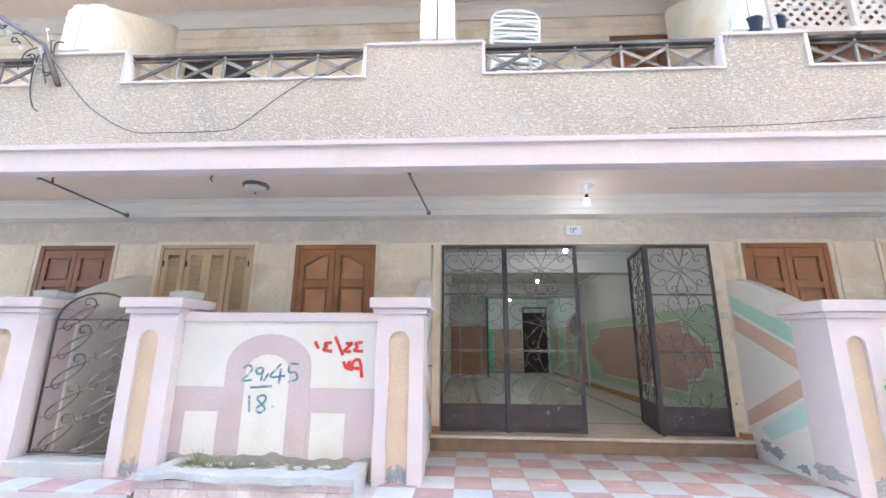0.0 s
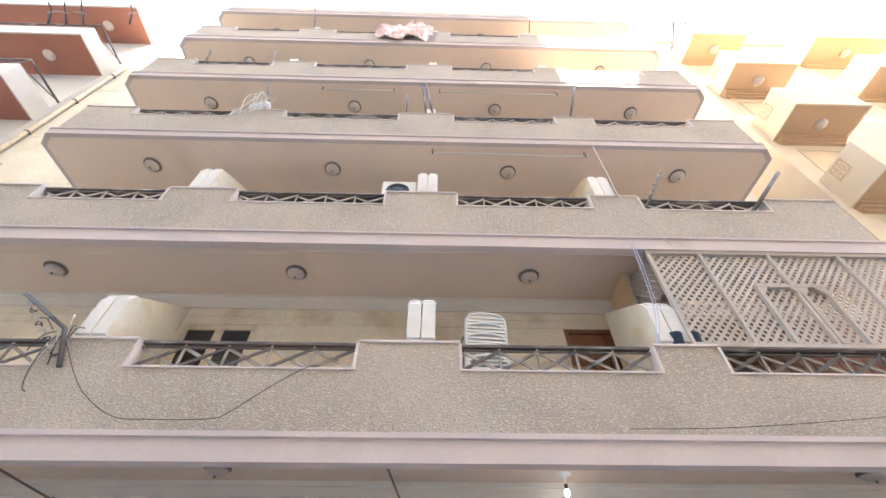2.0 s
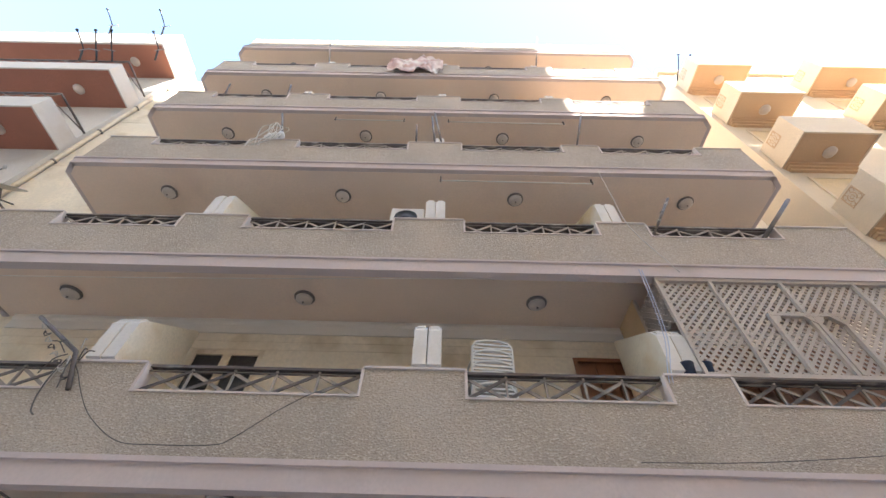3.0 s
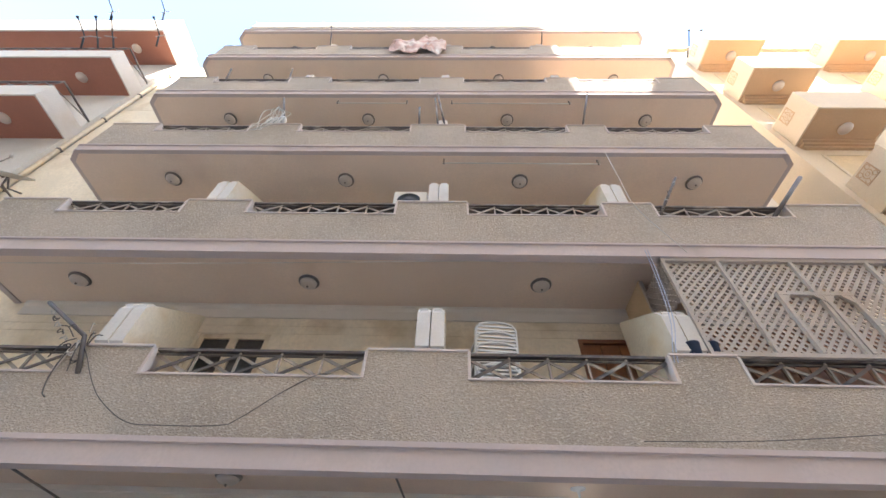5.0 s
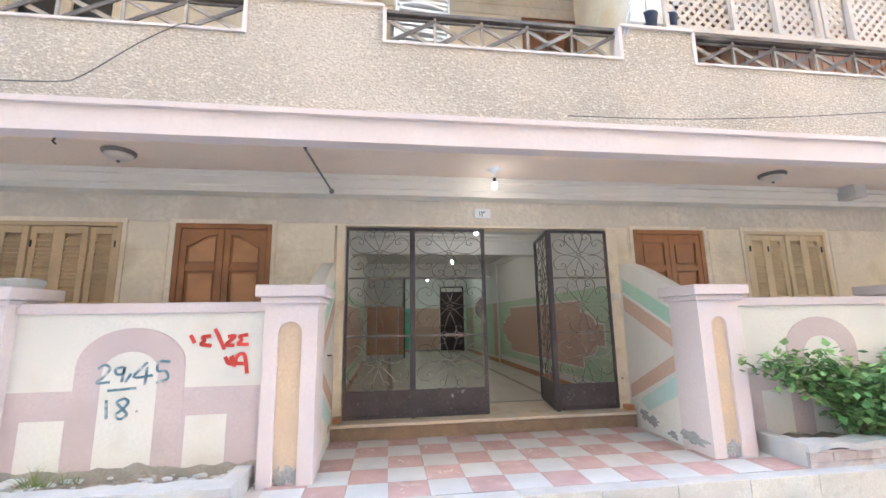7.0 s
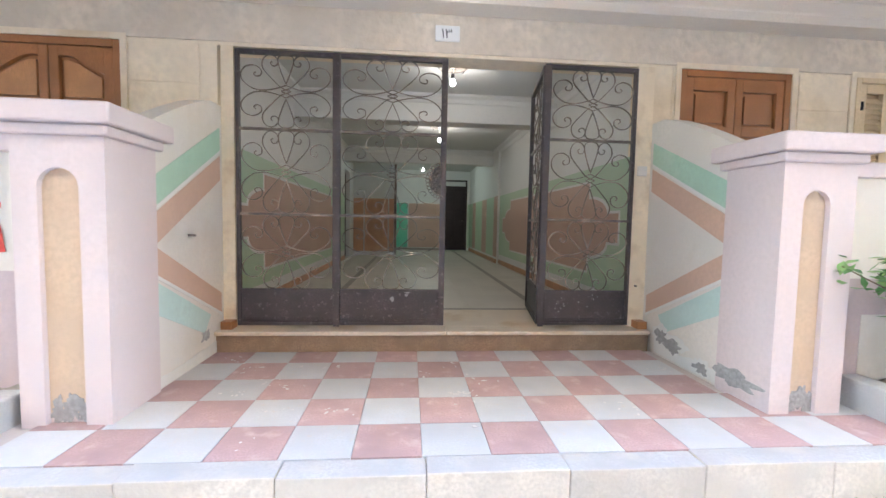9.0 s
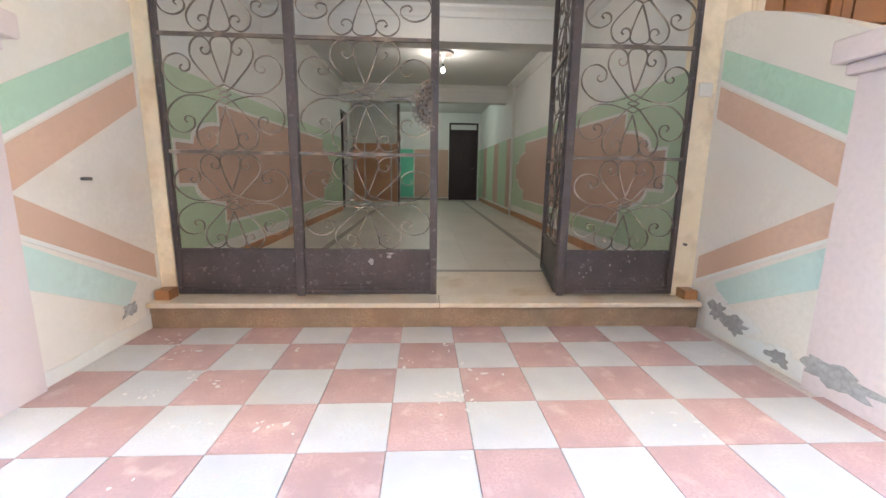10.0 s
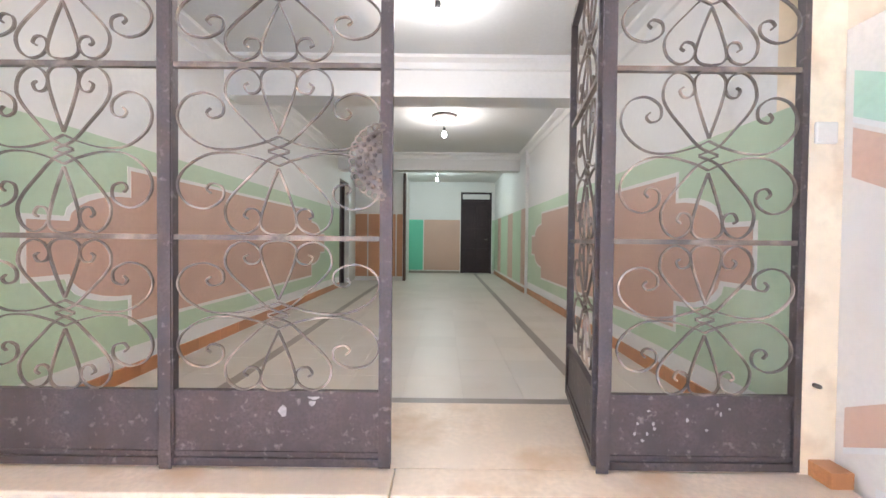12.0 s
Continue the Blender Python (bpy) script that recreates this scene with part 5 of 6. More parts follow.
for x0, x1, z, top in ((-0.93, 0.93, TOP[1] - 1.2, TOP[1]), (-1.72, 1.17, TOP[2] - 1.34, TOP[2]), (-4.3, -2.6, TOP[3] - 1.34, TOP[3]), (-1.6, 1.2, TOP[3] - 1.34, TOP[3])):
    ob = thing("washing_rod", ((x0 + x1) / 2, YB + 0.12, z), "white washing rod fixed under the balcony edge", "washing rod", "washing rods")
    part("bar", bm_tube(bmesh.new(), [(x0, YB + 0.12, z), (x1, YB + 0.12, z)], 0.011, 8), "cord", ob)
    for x in (x0 + 0.03, x1 - 0.03):
        part("bracket", bm_box(bmesh.new(), x - 0.012, x + 0.012, YB + 0.105, YB + 0.135, z - 0.02, z + 0.16), "rail_iron", ob)


# ---- poles, aerials, air conditioner, blanket ----
def pole(name, pts, r, m, label, cat="pole", wraps=0):
    p = thing(name, pts[0], label, cat)
    part("shaft", bm_tube(bmesh.new(), pts, r, 8), m, p)
    for i in range(wraps):
        t = 0.15 + 0.7 * i / max(1, wraps - 1)
        c = Vector(pts[0]).lerp(Vector(pts[-1]), t)
        ring = [(c.x + 0.03 * math.cos(a), c.y + 0.03 * math.sin(a), c.z + 0.02 * math.sin(2 * a + i)) for a in [k * math.pi / 4 for k in range(9)]]
        part("wire_wrap", bm_tube(bmesh.new(), ring, 0.007, 4), "cord" if i % 2 else "cable", p)
    return p


pole("aerial_pole", [(-5.33, YB - 0.03, 3.58), (-5.57, YB - 0.03, 4.03), (-6.28, YB - 0.06, 4.47)], 0.024, "rail_iron", "leaning grey aerial pole bound with cable", "aerial", 8)
for k in range(14):
    random.seed(k + 50)
    a = Vector((-5.55 + random.uniform(-0.12, 0.12), YB - 0.05, 3.98 + random.uniform(-0.1, 0.1)))
    d = Vector((random.uniform(-0.22, 0.25), random.uniform(-0.08, 0.02), random.uniform(-0.35, 0.14)))
    if k < 9:
        tagged(part("cable_end", bm_tube(bmesh.new(), smooth([a, a + d * 0.5 + Vector((0, -0.03, 0.04)), a + d], 4), 0.006, 4), "cable" if k % 3 else "cord"), "frayed cable end bound to the aerial pole", "cable", "cable tangle")
pole("washing_pole", [(1.6, YB + 0.02, TOP[1] - 0.3), (2.13, YB - 0.1, 7.27)], 0.022, "rail_iron", "dark leaning pole on the balcony railing", "pole", 4)
pole("washing_pole", [(3.28, YB + 0.02, TOP[1] - 0.3), (4.12, YB - 0.12, 7.27)], 0.035, "rail_iron", "dark brown leaning pole on the balcony railing")
for x, dx, z0, h in ((-1.68, -0.22, TOP[2] - 0.1, 1.6), (-1.83, -0.12, TOP[2] - 0.1, 1.35), (1.14, 0.45, TOP[2], 1.6), (-2.24, -0.03, TOP[2], 0.75), (-5.36, -0.5, TOP[4], 2.4), (1.13, 0.58, TOP[4], 3.6), (-7.4, -0.1, TOP[3] - 0.3, 0.8),
                        (-5.75, -0.1, TOP[3] - 0.3, 0.8), (-5.05, -0.4, TOP[2] - 0.05, 1.3)):
    pole("washing_pole", [(x, YB + 0.05, z0), (x + dx, YB - 0.05, z0 + h)], 0.022, "rail_iron", "thin dark pole standing on the balcony parapet")

ac = thing("air_conditioner", (-2.17, -1.8, TOP[1] - 0.1), "beige air conditioner outdoor unit beside the balcony divider", "air conditioner")
part("casing", bm_box(bmesh.new(), -2.50, -1.94, -1.96, -1.66, TOP[1] - 0.03, TOP[1] + 0.50, 0, 0.02), "white_wall", ac)
part("stand", bm_box(bmesh.new(), -2.45, -1.99, -1.94, -1.68, TOP[1] - 0.88, TOP[1] - 0.03), "rail_iron", ac)
part("fan_grille", bm_lathe(bmesh.new(), [(0.19, 0.0), (0.19, -0.012), (0.165, -0.012), (0.165, -0.004), (0.05, -0.004), (0.05, -0.016), (0.0, -0.018)], (-2.24, -1.96, TOP[1] + 0.24), 24, "y"), "black", ac, "black fan grille")

# blanket over the top parapet
blanket = bmesh.new()
bmesh.ops.create_grid(blanket, x_segments=36, y_segments=30, size=1.0)
for v in blanket.verts:
    u, s = v.co.x, (v.co.y + 1) / 2
    x = -2.6 + u * 0.82 + 0.06 * noise.noise(Vector((u * 3, s * 2, 0)))
    down = s * 1.55
    if down < 0.35:
        y, z = YB + 0.20 - down * 0.85, TOP[4] + 0.06 + 0.05 * noise.noise(Vector((u * 4, s * 6, 2)))
    else:
        y, z = YB - 0.10 - 0.10 * abs(noise.noise(Vector((u * 5, s * 2.5, 5)))), TOP[4] + 0.04 - (down - 0.35) * (1.0 + 0.3 * noise.noise(Vector((u * 2, 0, 9))))
    v.co = Vector((x, y - 0.06 * noise.noise(Vector((u * 6, s * 7, 1))), z + 0.12 + 0.9 * max(0, noise.noise(Vector((u * 2.6, s * 3, 4)))) + 0.45 * math.exp(-((u - 0.45) / 0.16) ** 2) * (1 - s) + 0.12 * noise.noise(Vector((u * 8, s * 8, 3)))))
for f in blanket.faces:
    f.smooth = True
ob = tagged(part("blanket", blanket, "cloth"), "faded rose and white blanket hung over the top parapet", "blanket")
ob.modifiers.new("thickness", "SOLIDIFY").thickness = 0.012
random.seed(11)
bm = bmesh.new()
for i in range(9):
    c = Vector((-5.2 + random.uniform(-0.22, 0.2), YB + 0.02 + random.uniform(-0.1, 0.05), TOP[2] + 0.09))
    r = random.uniform(0.06, 0.12)
    ret = bmesh.ops.create_icosphere(bm, subdivisions=2, radius=r)
    for v in ret["verts"]:
        v.co = c + v.co * (1 + 0.5 * noise.noise(v.co * 9 + c))
tagged(part("plastic_bag", bm, "white_plastic"), "crumpled white plastic bags tied on the parapet", "plastic bag")
for i in range(6):
    random.seed(i + 80)
    a = Vector((-5.25 + random.uniform(-0.2, 0.2), YB - 0.04, TOP[2] + 0.1))
    cable("cable", [a, a + Vector((random.uniform(-0.3, 0.2), -0.06, random.uniform(0.2, 0.7))), a + Vector((random.uniform(-0.4, 0.3), -0.08, random.uniform(-0.4, 0.3))), a + Vector((random.uniform(-0.5, 0.1), -0.04, -0.55))], 0.008,
          "cord", "loose pale cable looped over the parapet")


# ---- satellite dish on the neighbour's corner ----
def dish(name, at, d, label):
    s = thing(name, at, label, "satellite dish", "satellite dishes")
    lpart("reflector", bm_lathe(bmesh.new(), [(0.0, -0.10 * d), (d * 0.25, -0.085 * d), (d * 0.42, -0.035 * d), (d * 0.5, 0.0), (d * 0.5, -0.012), (d * 0.42, -0.05 * d), (d * 0.25, -0.10 * d), (0.0, -0.12 * d)], (0, 0, 0.0), 28), "pale_render", s)
    lpart("arm", bm_tube(bmesh.new(), [(0, -d * 0.48, 0), (0, -d * 0.1, d * 0.42)], 0.013, 6), "lamp_rim", s)
    lpart("receiver", bm_lathe(bmesh.new(), [(0.03, 0.0), (0.035, 0.05), (0.02, 0.09)], (0, -d * 0.1, d * 0.40), 10), "pale_render", s)
    lpart("mount", bm_tube(bmesh.new(), [(0, 0, -0.11 * d), (0, 0.05, -0.4 * d), (0, 0.3, -0.45 * d)], 0.02, 6), "lamp_rim", s)
    return s


dish("satellite_dish", pose(-10.95, -1.3, 8.72, 40, 15, 0), 0.8, "pale satellite dish on the wall of the next house")
part("bracket", bm_tube(bmesh.new(), [(-10.95, -1.27, 8.64), (-10.95, -1.2, 8.42), (-10.95, YU + 0.01, 8.40)], 0.022, 8), "lamp_rim", bpy.data.objects["satellite_dish"])


# ---- neighbouring houses ----
def neighbour(name, x0, x1, yw, floors, z_first, pitch, bal, m_wall, m_soffit, m_para, label, roof):
    h = thing(name, ((x0 + x1) / 2, yw, STREET), label, "house")
    part("wall", bm_box(bmesh.new(), x0, x1, yw, yw + 9, STREET, roof), m_wall, h)
    for i in range(floors):
        z = z_first + pitch * i
        for a, b, yf in bal:
            slab = part("balcony", bm_box(bmesh.new(), a, b, yf, yw, z, z + 0.14), m_soffit, h, "painted balcony slab")
            bm = bmesh.new()
            ht = 0.62 if a < 0 else 1.0
            bm_box(bm, a - 0.02, b + 0.02, yf - 0.02, yf + 0.1, z + 0.012, z + ht)
            for x in (a - 0.02, b - 0.08):
                bm_box(bm, x, x + 0.1, yf + 0.1, yw, z + 0.012, z + ht)
            part("parapet", bm, m_para, h)
            bm = bmesh.new()
            bm_box(bm, a - 0.04, b + 0.04, yf - 0.04, yf + 0.0, z - 0.02, z + 0.10)
            for x in (a - 0.04, b + 0.0):
                bm_box(bm, x, x + 0.04, yf, yw, z - 0.02, z + 0.10)
            part("edge_moulding", bm, m_para, h)
            if a < 0 and i == floors - 1:
                bm = bmesh.new()
                bm_box(bm, a - 0.02, b + 0.02, yf - 0.02, yf + 0.1, z + 0.62, z + 1.42)
                for x in (a - 0.02, b - 0.08):
                    bm_box(bm, x, x + 0.1, yf + 0.1, yw, z + 0.62, z + 1.42)
                part("upper_parapet", bm, m_para, h)
            if a > 0:
                for st in range(3):
                    part("corbel", bm_box(bmesh.new(), a + 0.02 + 0.03 * st, b - 0.02 - 0.03 * st, yw - 0.20 + 0.06 * st, yw, z - 0.07 * (st + 1), z - 0.07 * st - 0.001), m_soffit, h)
            if a < 0:
                bm = bmesh.new()
                n = int((b - a) / 0.5)
                for k in range(n):
                    u0, u1 = a + (b - a) * k / n, a + (b - a) * (k + 1) / n
                    for p, q in (((u0, z + 0.64), (u1, z + 0.98)), ((u0, z + 0.98), (u1, z + 0.64))):
                        bm_tube(bm, [(p[0], yf + 0.03, p[1]), (q[0], yf + 0.03, q[1])], 0.01, 4, 0, (0.014, 0.006))
                bm_box(bm, a, b, yf + 0.01, yf + 0.05, z + 0.98, z + 1.02)
                for x in (a, b - 0.04):
                    bm_box(bm, x, x + 0.04, yf + 0.05, yw, z + 0.98, z + 1.02)
                    bm_tube(bm, [(x + 0.02, yf + 0.05, z + 0.64), (x + 0.02, yw - 0.1, z + 0.98)], 0.01, 4, 0, (0.014, 0.006))
                part("railing", bm, "rail_iron", h)
            else:
                for x in (a - 0.026, b + 0.014):
                    bm = bmesh.new()
                    for cy, cz, r in ((yf + 0.52, z + 0.75, 0.10), (yf + 0.52, z + 0.75, 0.045), (yf + 0.42, z + 0.86, 0.05), (yf + 0.62, z + 0.86, 0.05), (yf + 0.42, z + 0.64, 0.05), (yf + 0.62, z + 0.64, 0.05)):
                        bm_tube(bm, [(x + 0.006, cy + r * math.cos(q * math.pi / 6), cz + r * math.sin(q * math.pi / 6)) for q in range(13)], 0.012, 4)
                    for c, e in ((z + 0.56, z + 0.585), (z + 0.915, z + 0.94)):
                        bm_box(bm, x, x + 0.012, yf + 0.34, yf + 0.70, c, e)
                    for c in (yf + 0.34, yf + 0.675):
                        bm_box(bm, x, x + 0.012, c, c + 0.025, z + 0.585, z + 0.915)
                    part("cast_grille", bm, "sun_render", h, "cast ornament panel in the balcony's side")
            part("ceiling_lamp", bm_lathe(bmesh.new(), [(0.16, 0.0), (0.16, -0.03), (0.10, -0.08), (0.0, -0.1)], ((a + b) / 2 if b - a < 3 else (b - 1.2 if a < 0 else a + 1.2), (yf + yw) / 2, z - 0.001), 16), "lamp_glass", h)
            wx0, wx1 = a + 0.4, min(b - 0.3, a + 1.6)
            win = part("window", bm_box(bmesh.new(), wx0, wx1, yw - 0.012, yw - 0.002, z + 0.14, z + 2.3), "shutter", h, "brown shuttered opening")
            bm = bmesh.new()
            for p, q, c, d in ((wx0 - 0.06, wx0, z + 0.14, z + 2.36), (wx1, wx1 + 0.06, z + 0.14, z + 2.36), (wx0, wx1, z + 2.3, z + 2.36)):
                bm_box(bm, p, q, yw - 0.03, yw - 0.002, c, d)
            part("window_frame", bm, m_para, win)
    part("roof_edge", bm_box(bmesh.new(), x0 - 0.1, x1 + 0.1, yw - 0.12, yw + 0.1, roof - 0.25, roof), m_para, h)
    return h


west = neighbour("neighbour_house", -30, -11.75, -0.92, 5, 5.25, 2.9, [(-19.0, -11.72, -2.05)], "pale_render", "red_soffit", "pale_render", "pale house with brick-red balcony soffits and dark railings", 18.2)
east = neighbour("neighbour_house", 6.9, 30, -0.83, 5, 5.43, 2.8, [(7.1, 8.92, -1.8), (11.4, 14.0, -1.8), (17.0, 20.0, -1.8)], "sun_pale", "sun_render", "sun_pale", "apricot rendered house with small balconies in the sun", 19.0)
# rainwater pipe at the joint of the two houses
pipe = thing("drain_pipe", (-11.72, YU - 0.07, 2.95), "pale rainwater pipe down the end of the wall", "pipe")
part("tube", bm_tube(bmesh.new(), [(-11.72, YU - 0.07, 2.95), (-11.72, YU - 0.07, TOP[5])], 0.055, 10), "cream", pipe)
for i in range(8):
    part("clip", bm_box(bmesh.new(), -11.79, -11.65, YU - 0.13, YU, 3.5 + 1.8 * i, 3.54 + 1.8 * i), "lamp_rim", pipe)


def aerial(x, y, z, s):
    """A bent arm that leans out over the street and carries a small cross boom."""
    a = thing("tv_aerial", (x, y, z), "thin television aerial leaning out from the next house", "aerial", "roof aerials")
    bend = Vector((0.05 * s, -0.22, 0.22))
    tip = Vector((-0.02 * s, -0.75, 0.50))
    lpart("mast", bm_tube(bmesh.new(), [(0, 0.02, -0.05), bend], 0.030, 6), "black", a)
    lpart("arm", bm_tube(bmesh.new(), smooth([bend, bend + Vector((0.02 * s, -0.08, 0.06)), tip], 3), 0.022, 6), "black", a)
    lpart("boom", bm_tube(bmesh.new(), [bend + Vector((-0.1 * s, 0, 0)), bend + Vector((0.26 * s, -0.05, 0.02))], 0.018, 5), "cement", a)
    lpart("receiver", bm_lathe(bmesh.new(), [(0.0, 0.04), (0.035, 0.03), (0.04, -0.03), (0.0, -0.05)], tip, 8), "black", a)
    return a


ztop = 5.25 + 2.9 * 4 + 1.42
for x, s in ((-14.5, 1), (-12.5, 1)):
    aerial(x, -2.05, ztop, s)
for x, s in ((-13.3, 1), (-12.75, -1), (-12.25, -1)):
    aerial(x, -2.05, 5.25 + 2.9 * 3 + 1.02, s)
aerial(-11.74, -1.75, 16.25, 1)
for x in (7.05, 7.5):
    aerial(x, -1.0, 17.6, 1)


# ---- small scroll gate of the next garden ----
side = thing("garden_gate", (-5.36, -1.25, 0.13), "small arched iron scroll gate between two pink piers", "gate")
sx0, sx1, sz = -5.80, -4.90, 0.15
yg = -1.22
bm = bmesh.new()
arc = [(sx0 + 0.02, yg, sz)] + [((sx0 + sx1) / 2 - (sx1 - sx0 - 0.04) / 2 * math.cos(math.pi * i / 16), yg, 1.42 + 0.30 * math.sin(math.pi * i / 16)) for i in range(17)] + [(sx1 - 0.02, yg, sz)]
bm_tube(bm, arc, 0.012, 6)
for z in (sz + 0.01, 1.44):
    bm_tube(bm, [(sx0, yg, z), (sx1, yg, z)], 0.009, 6)
part("gate_frame", bm, "iron", side)
for i in range(5):
    z0 = sz + 0.03 + i * 0.29
    for s in (-1, 1):
        cx = (sx0 + sx1) / 2 + s * 0.2
        ln = [(cx - 0.2, z0), (cx - 0.02, z0 + 0.06), (cx + 0.10, z0 + 0.15), (cx + 0.17, z0 + 0.25), (cx + 0.13, z0 + 0.33), (cx + 0.05, z0 + 0.32), (cx + 0.05, z0 + 0.26), (cx + 0.1, z0 + 0.26)]
        ln2 = [(cx + 0.2, z0 + 0.26), (cx + 0.02, z0 + 0.19), (cx - 0.10, z0 + 0.11), (cx - 0.15, z0 + 0.03), (cx - 0.09, z0 - 0.01), (cx - 0.05, z0 + 0.04)]
        for l in (ln, ln2):
            l = [(min(max(x, sx0 + 0.02), sx1 - 0.02), min(z, 1.66)) for x, z in l]
            part("scroll", bm_tube(bmesh.new(), smooth([(x, yg, z) for x, z in l], 3), 0.0085, 5), "iron_worn", side)
structure(box_part("step_garden", -5.83, -4.86, -1.42, -1.1, -0.02, 0.13, "kerb_top", None, "", 0.015), "whitewashed step under the small garden gate", "step")
wing2 = [(0.0, -0.02), (0.0, 2.10), *bez((-0.18, 2.08), (-0.5, 1.98), (-0.948, 1.72)), (-0.948, -0.02)]
structure(part("wall_garden_wing", bm_prism(bmesh.new(), wing2, "x", -5.97, -5.80), "white_wall"), "cream wing wall rising towards the house", "wall")


# ---- stone blocks on the piers ----
def lump(x, y, z, w, h, seed, label):
    bm = bm_box(bmesh.new(), x - w, x + w, y - w * 0.8, y + w * 0.8, z, z + h, 0, 0.02)
    bmesh.ops.subdivide_edges(bm, edges=bm.edges, cuts=2, use_grid_fill=True)
    for v in bm.verts:
        if v.co.z > z + 0.01:
            v.co += Vector((noise.noise(v.co * 8 + Vector((seed, 0, 0))), noise.noise(v.co * 8 + Vector((0, seed, 0))), noise.noise(v.co * 8 + Vector((0, 0, seed))))) * 0.02
    return tagged(part("stone", bm, "kerb_top"), label, "stone", "stones on the piers")


lump(-4.44, -1.18, 1.66, 0.13, 0.085, 3, "pale rounded stone lying on the pier cap")
lump(-5.92, -1.18, 1.66, 0.14, 0.085, 7, "pale rounded stone lying on the pier cap")


# ---- writing ----
def writing(name, text, x, y, z, size, m, parent, shear=0.0, extrude=0.0015, label=""):
    cu = bpy.data.curves.new(name, "FONT")
    cu.body, cu.size, cu.extrude, cu.shear, cu.align_x = text, size, extrude, shear, "LEFT"
    tmp = bpy.data.objects.new(name, cu)
    me = bpy.data.meshes.new_from_object(tmp)
    bpy.data.objects.remove(tmp)
    me.materials.clear()
    me.materials.append(M[m])
    ob = new(name, me)
    ob.matrix_world = pose(x, y, z, 90, 0, 0)
    if parent:
        ob.parent = parent
        ob.matrix_parent_inverse = parent.matrix_world.inverted()
    return tagged(ob, label)


def stroke(bm, pts, r, y):
    bm_tube(bm, smooth([(x, y, z) for x, z in pts], 4), r, 4, 0, (r, 0.0015))


gw = bpy.data.objects["wall_garden_west"]
yw = -1.25
bm = bmesh.new()
# 29/45 over a line, 18. below
for pts in ([(-3.69, 0.975), (-3.64, 1.005), (-3.60, 0.975), (-3.64, 0.91), (-3.69, 0.86), (-3.59, 0.865)],
            [(-3.50, 0.985), (-3.555, 0.97), (-3.54, 0.925), (-3.49, 0.935), (-3.485, 0.985), (-3.50, 0.86)],
            [(-3.47, 0.86), (-3.43, 0.93)],
            [(-3.31, 1.02), (-3.41, 0.90), (-3.26, 0.91)], [(-3.31, 0.98), (-3.315, 0.83)],
            [(-3.13, 1.02), (-3.22, 1.02), (-3.225, 0.945), (-3.16, 0.94), (-3.14, 0.88), (-3.23, 0.85)],
            [(-3.60, 0.795), (-3.38, 0.81)],
            [(-3.60, 0.72), (-3.585, 0.57)],
            [(-3.46, 0.73), (-3.52, 0.70), (-3.47, 0.645), (-3.43, 0.60), (-3.48, 0.565), (-3.52, 0.60), (-3.46, 0.65), (-3.43, 0.70), (-3.46, 0.73)],
            [(-3.36, 0.63), (-3.355, 0.615)]):
    stroke(bm, pts, 0.0105, yw - 0.0115)
part("blue_numbers", bm, "blue_paint", gw, "dark teal hand-painted numbers 29/45 over 18")
bm = bmesh.new()
for n, pts in enumerate(([(-2.99, 1.24), (-2.95, 1.17)],
            [(-2.82, 1.23), (-2.89, 1.22), (-2.87, 1.19), (-2.90, 1.16), (-2.81, 1.145)],
            [(-2.79, 1.29), (-2.70, 1.11)],
            [(-2.68, 1.22), (-2.62, 1.225), (-2.65, 1.19), (-2.69, 1.15), (-2.62, 1.145)],
            [(-2.51, 1.235), (-2.58, 1.22), (-2.56, 1.19), (-2.59, 1.155), (-2.50, 1.15)],
            [(-2.69, 1.05), (-2.66, 0.99), (-2.63, 1.05), (-2.64, 0.97)],
            [(-2.61, 0.96), (-2.59, 1.05), (-2.53, 1.06), (-2.50, 0.90)], [(-2.60, 0.99), (-2.53, 0.985)])):
    stroke(bm, pts, 0.0155, yw - 0.0035 - 0.0006 * n)
part("red_numbers", bm, "red_paint", gw, "red sprayed house-numbering marks")
plate = tagged(box_part("number_plate", -0.15, 0.06, -0.030, -0.013, 2.65, 2.78, "white_plastic", None, "", 0.004), "small white house number plate over the gate", "number plate")
writing("number", "١٣", -0.10, -0.031, 2.675, 0.11, "label_black", plate, label="black number on the plate")

# socket box beside the gate, nail stubs
tagged(box_part("switch_box", 1.70, 1.79, -0.03, -0.014, 1.56, 1.65, "white_wall", None, "", 0.006), "white electrical box on the gate jamb", "switch")
for x, y, z, a in ((-1.918, -0.55, 0.98, 1), (1.73, -0.016, 0.56, 0)):
    tagged(part("wall_bolt", bm_tube(bmesh.new(), [(x, y, z), (x + 0.05 * a, y - 0.03 * (1 - a), z)], 0.009, 8), "iron_worn"), "dark iron bolt stub set in the porch plaster", "bolt", "wall bolts")


# ---- plaster that has fallen from the foot of the walls ----
def patch(name, centre, w, h, axis, face, m, seed, parent, label, lift=0.004):
    """A ragged thin patch on a wall: axis x or y is the wall's normal, face its place."""
    n = 40
    pts = []
    for i in range(n):
        a = 2 * math.pi * i / n
        r = 1 + 0.75 * noise.noise(Vector((2.2 * math.cos(a) + seed, 2.2 * math.sin(a), seed * 0.7))) + 0.22 * noise.noise(Vector((5 * math.cos(a), 5 * math.sin(a) + seed, 0)))
        r = max(0.25, r)
        pts.append((centre[0] + w * r * math.cos(a), max(0.002, centre[1] + h * r * math.sin(a))))
    s = lift
    return part(name, bm_prism(bmesh.new(), pts, axis, face, face + s), m, parent, label)


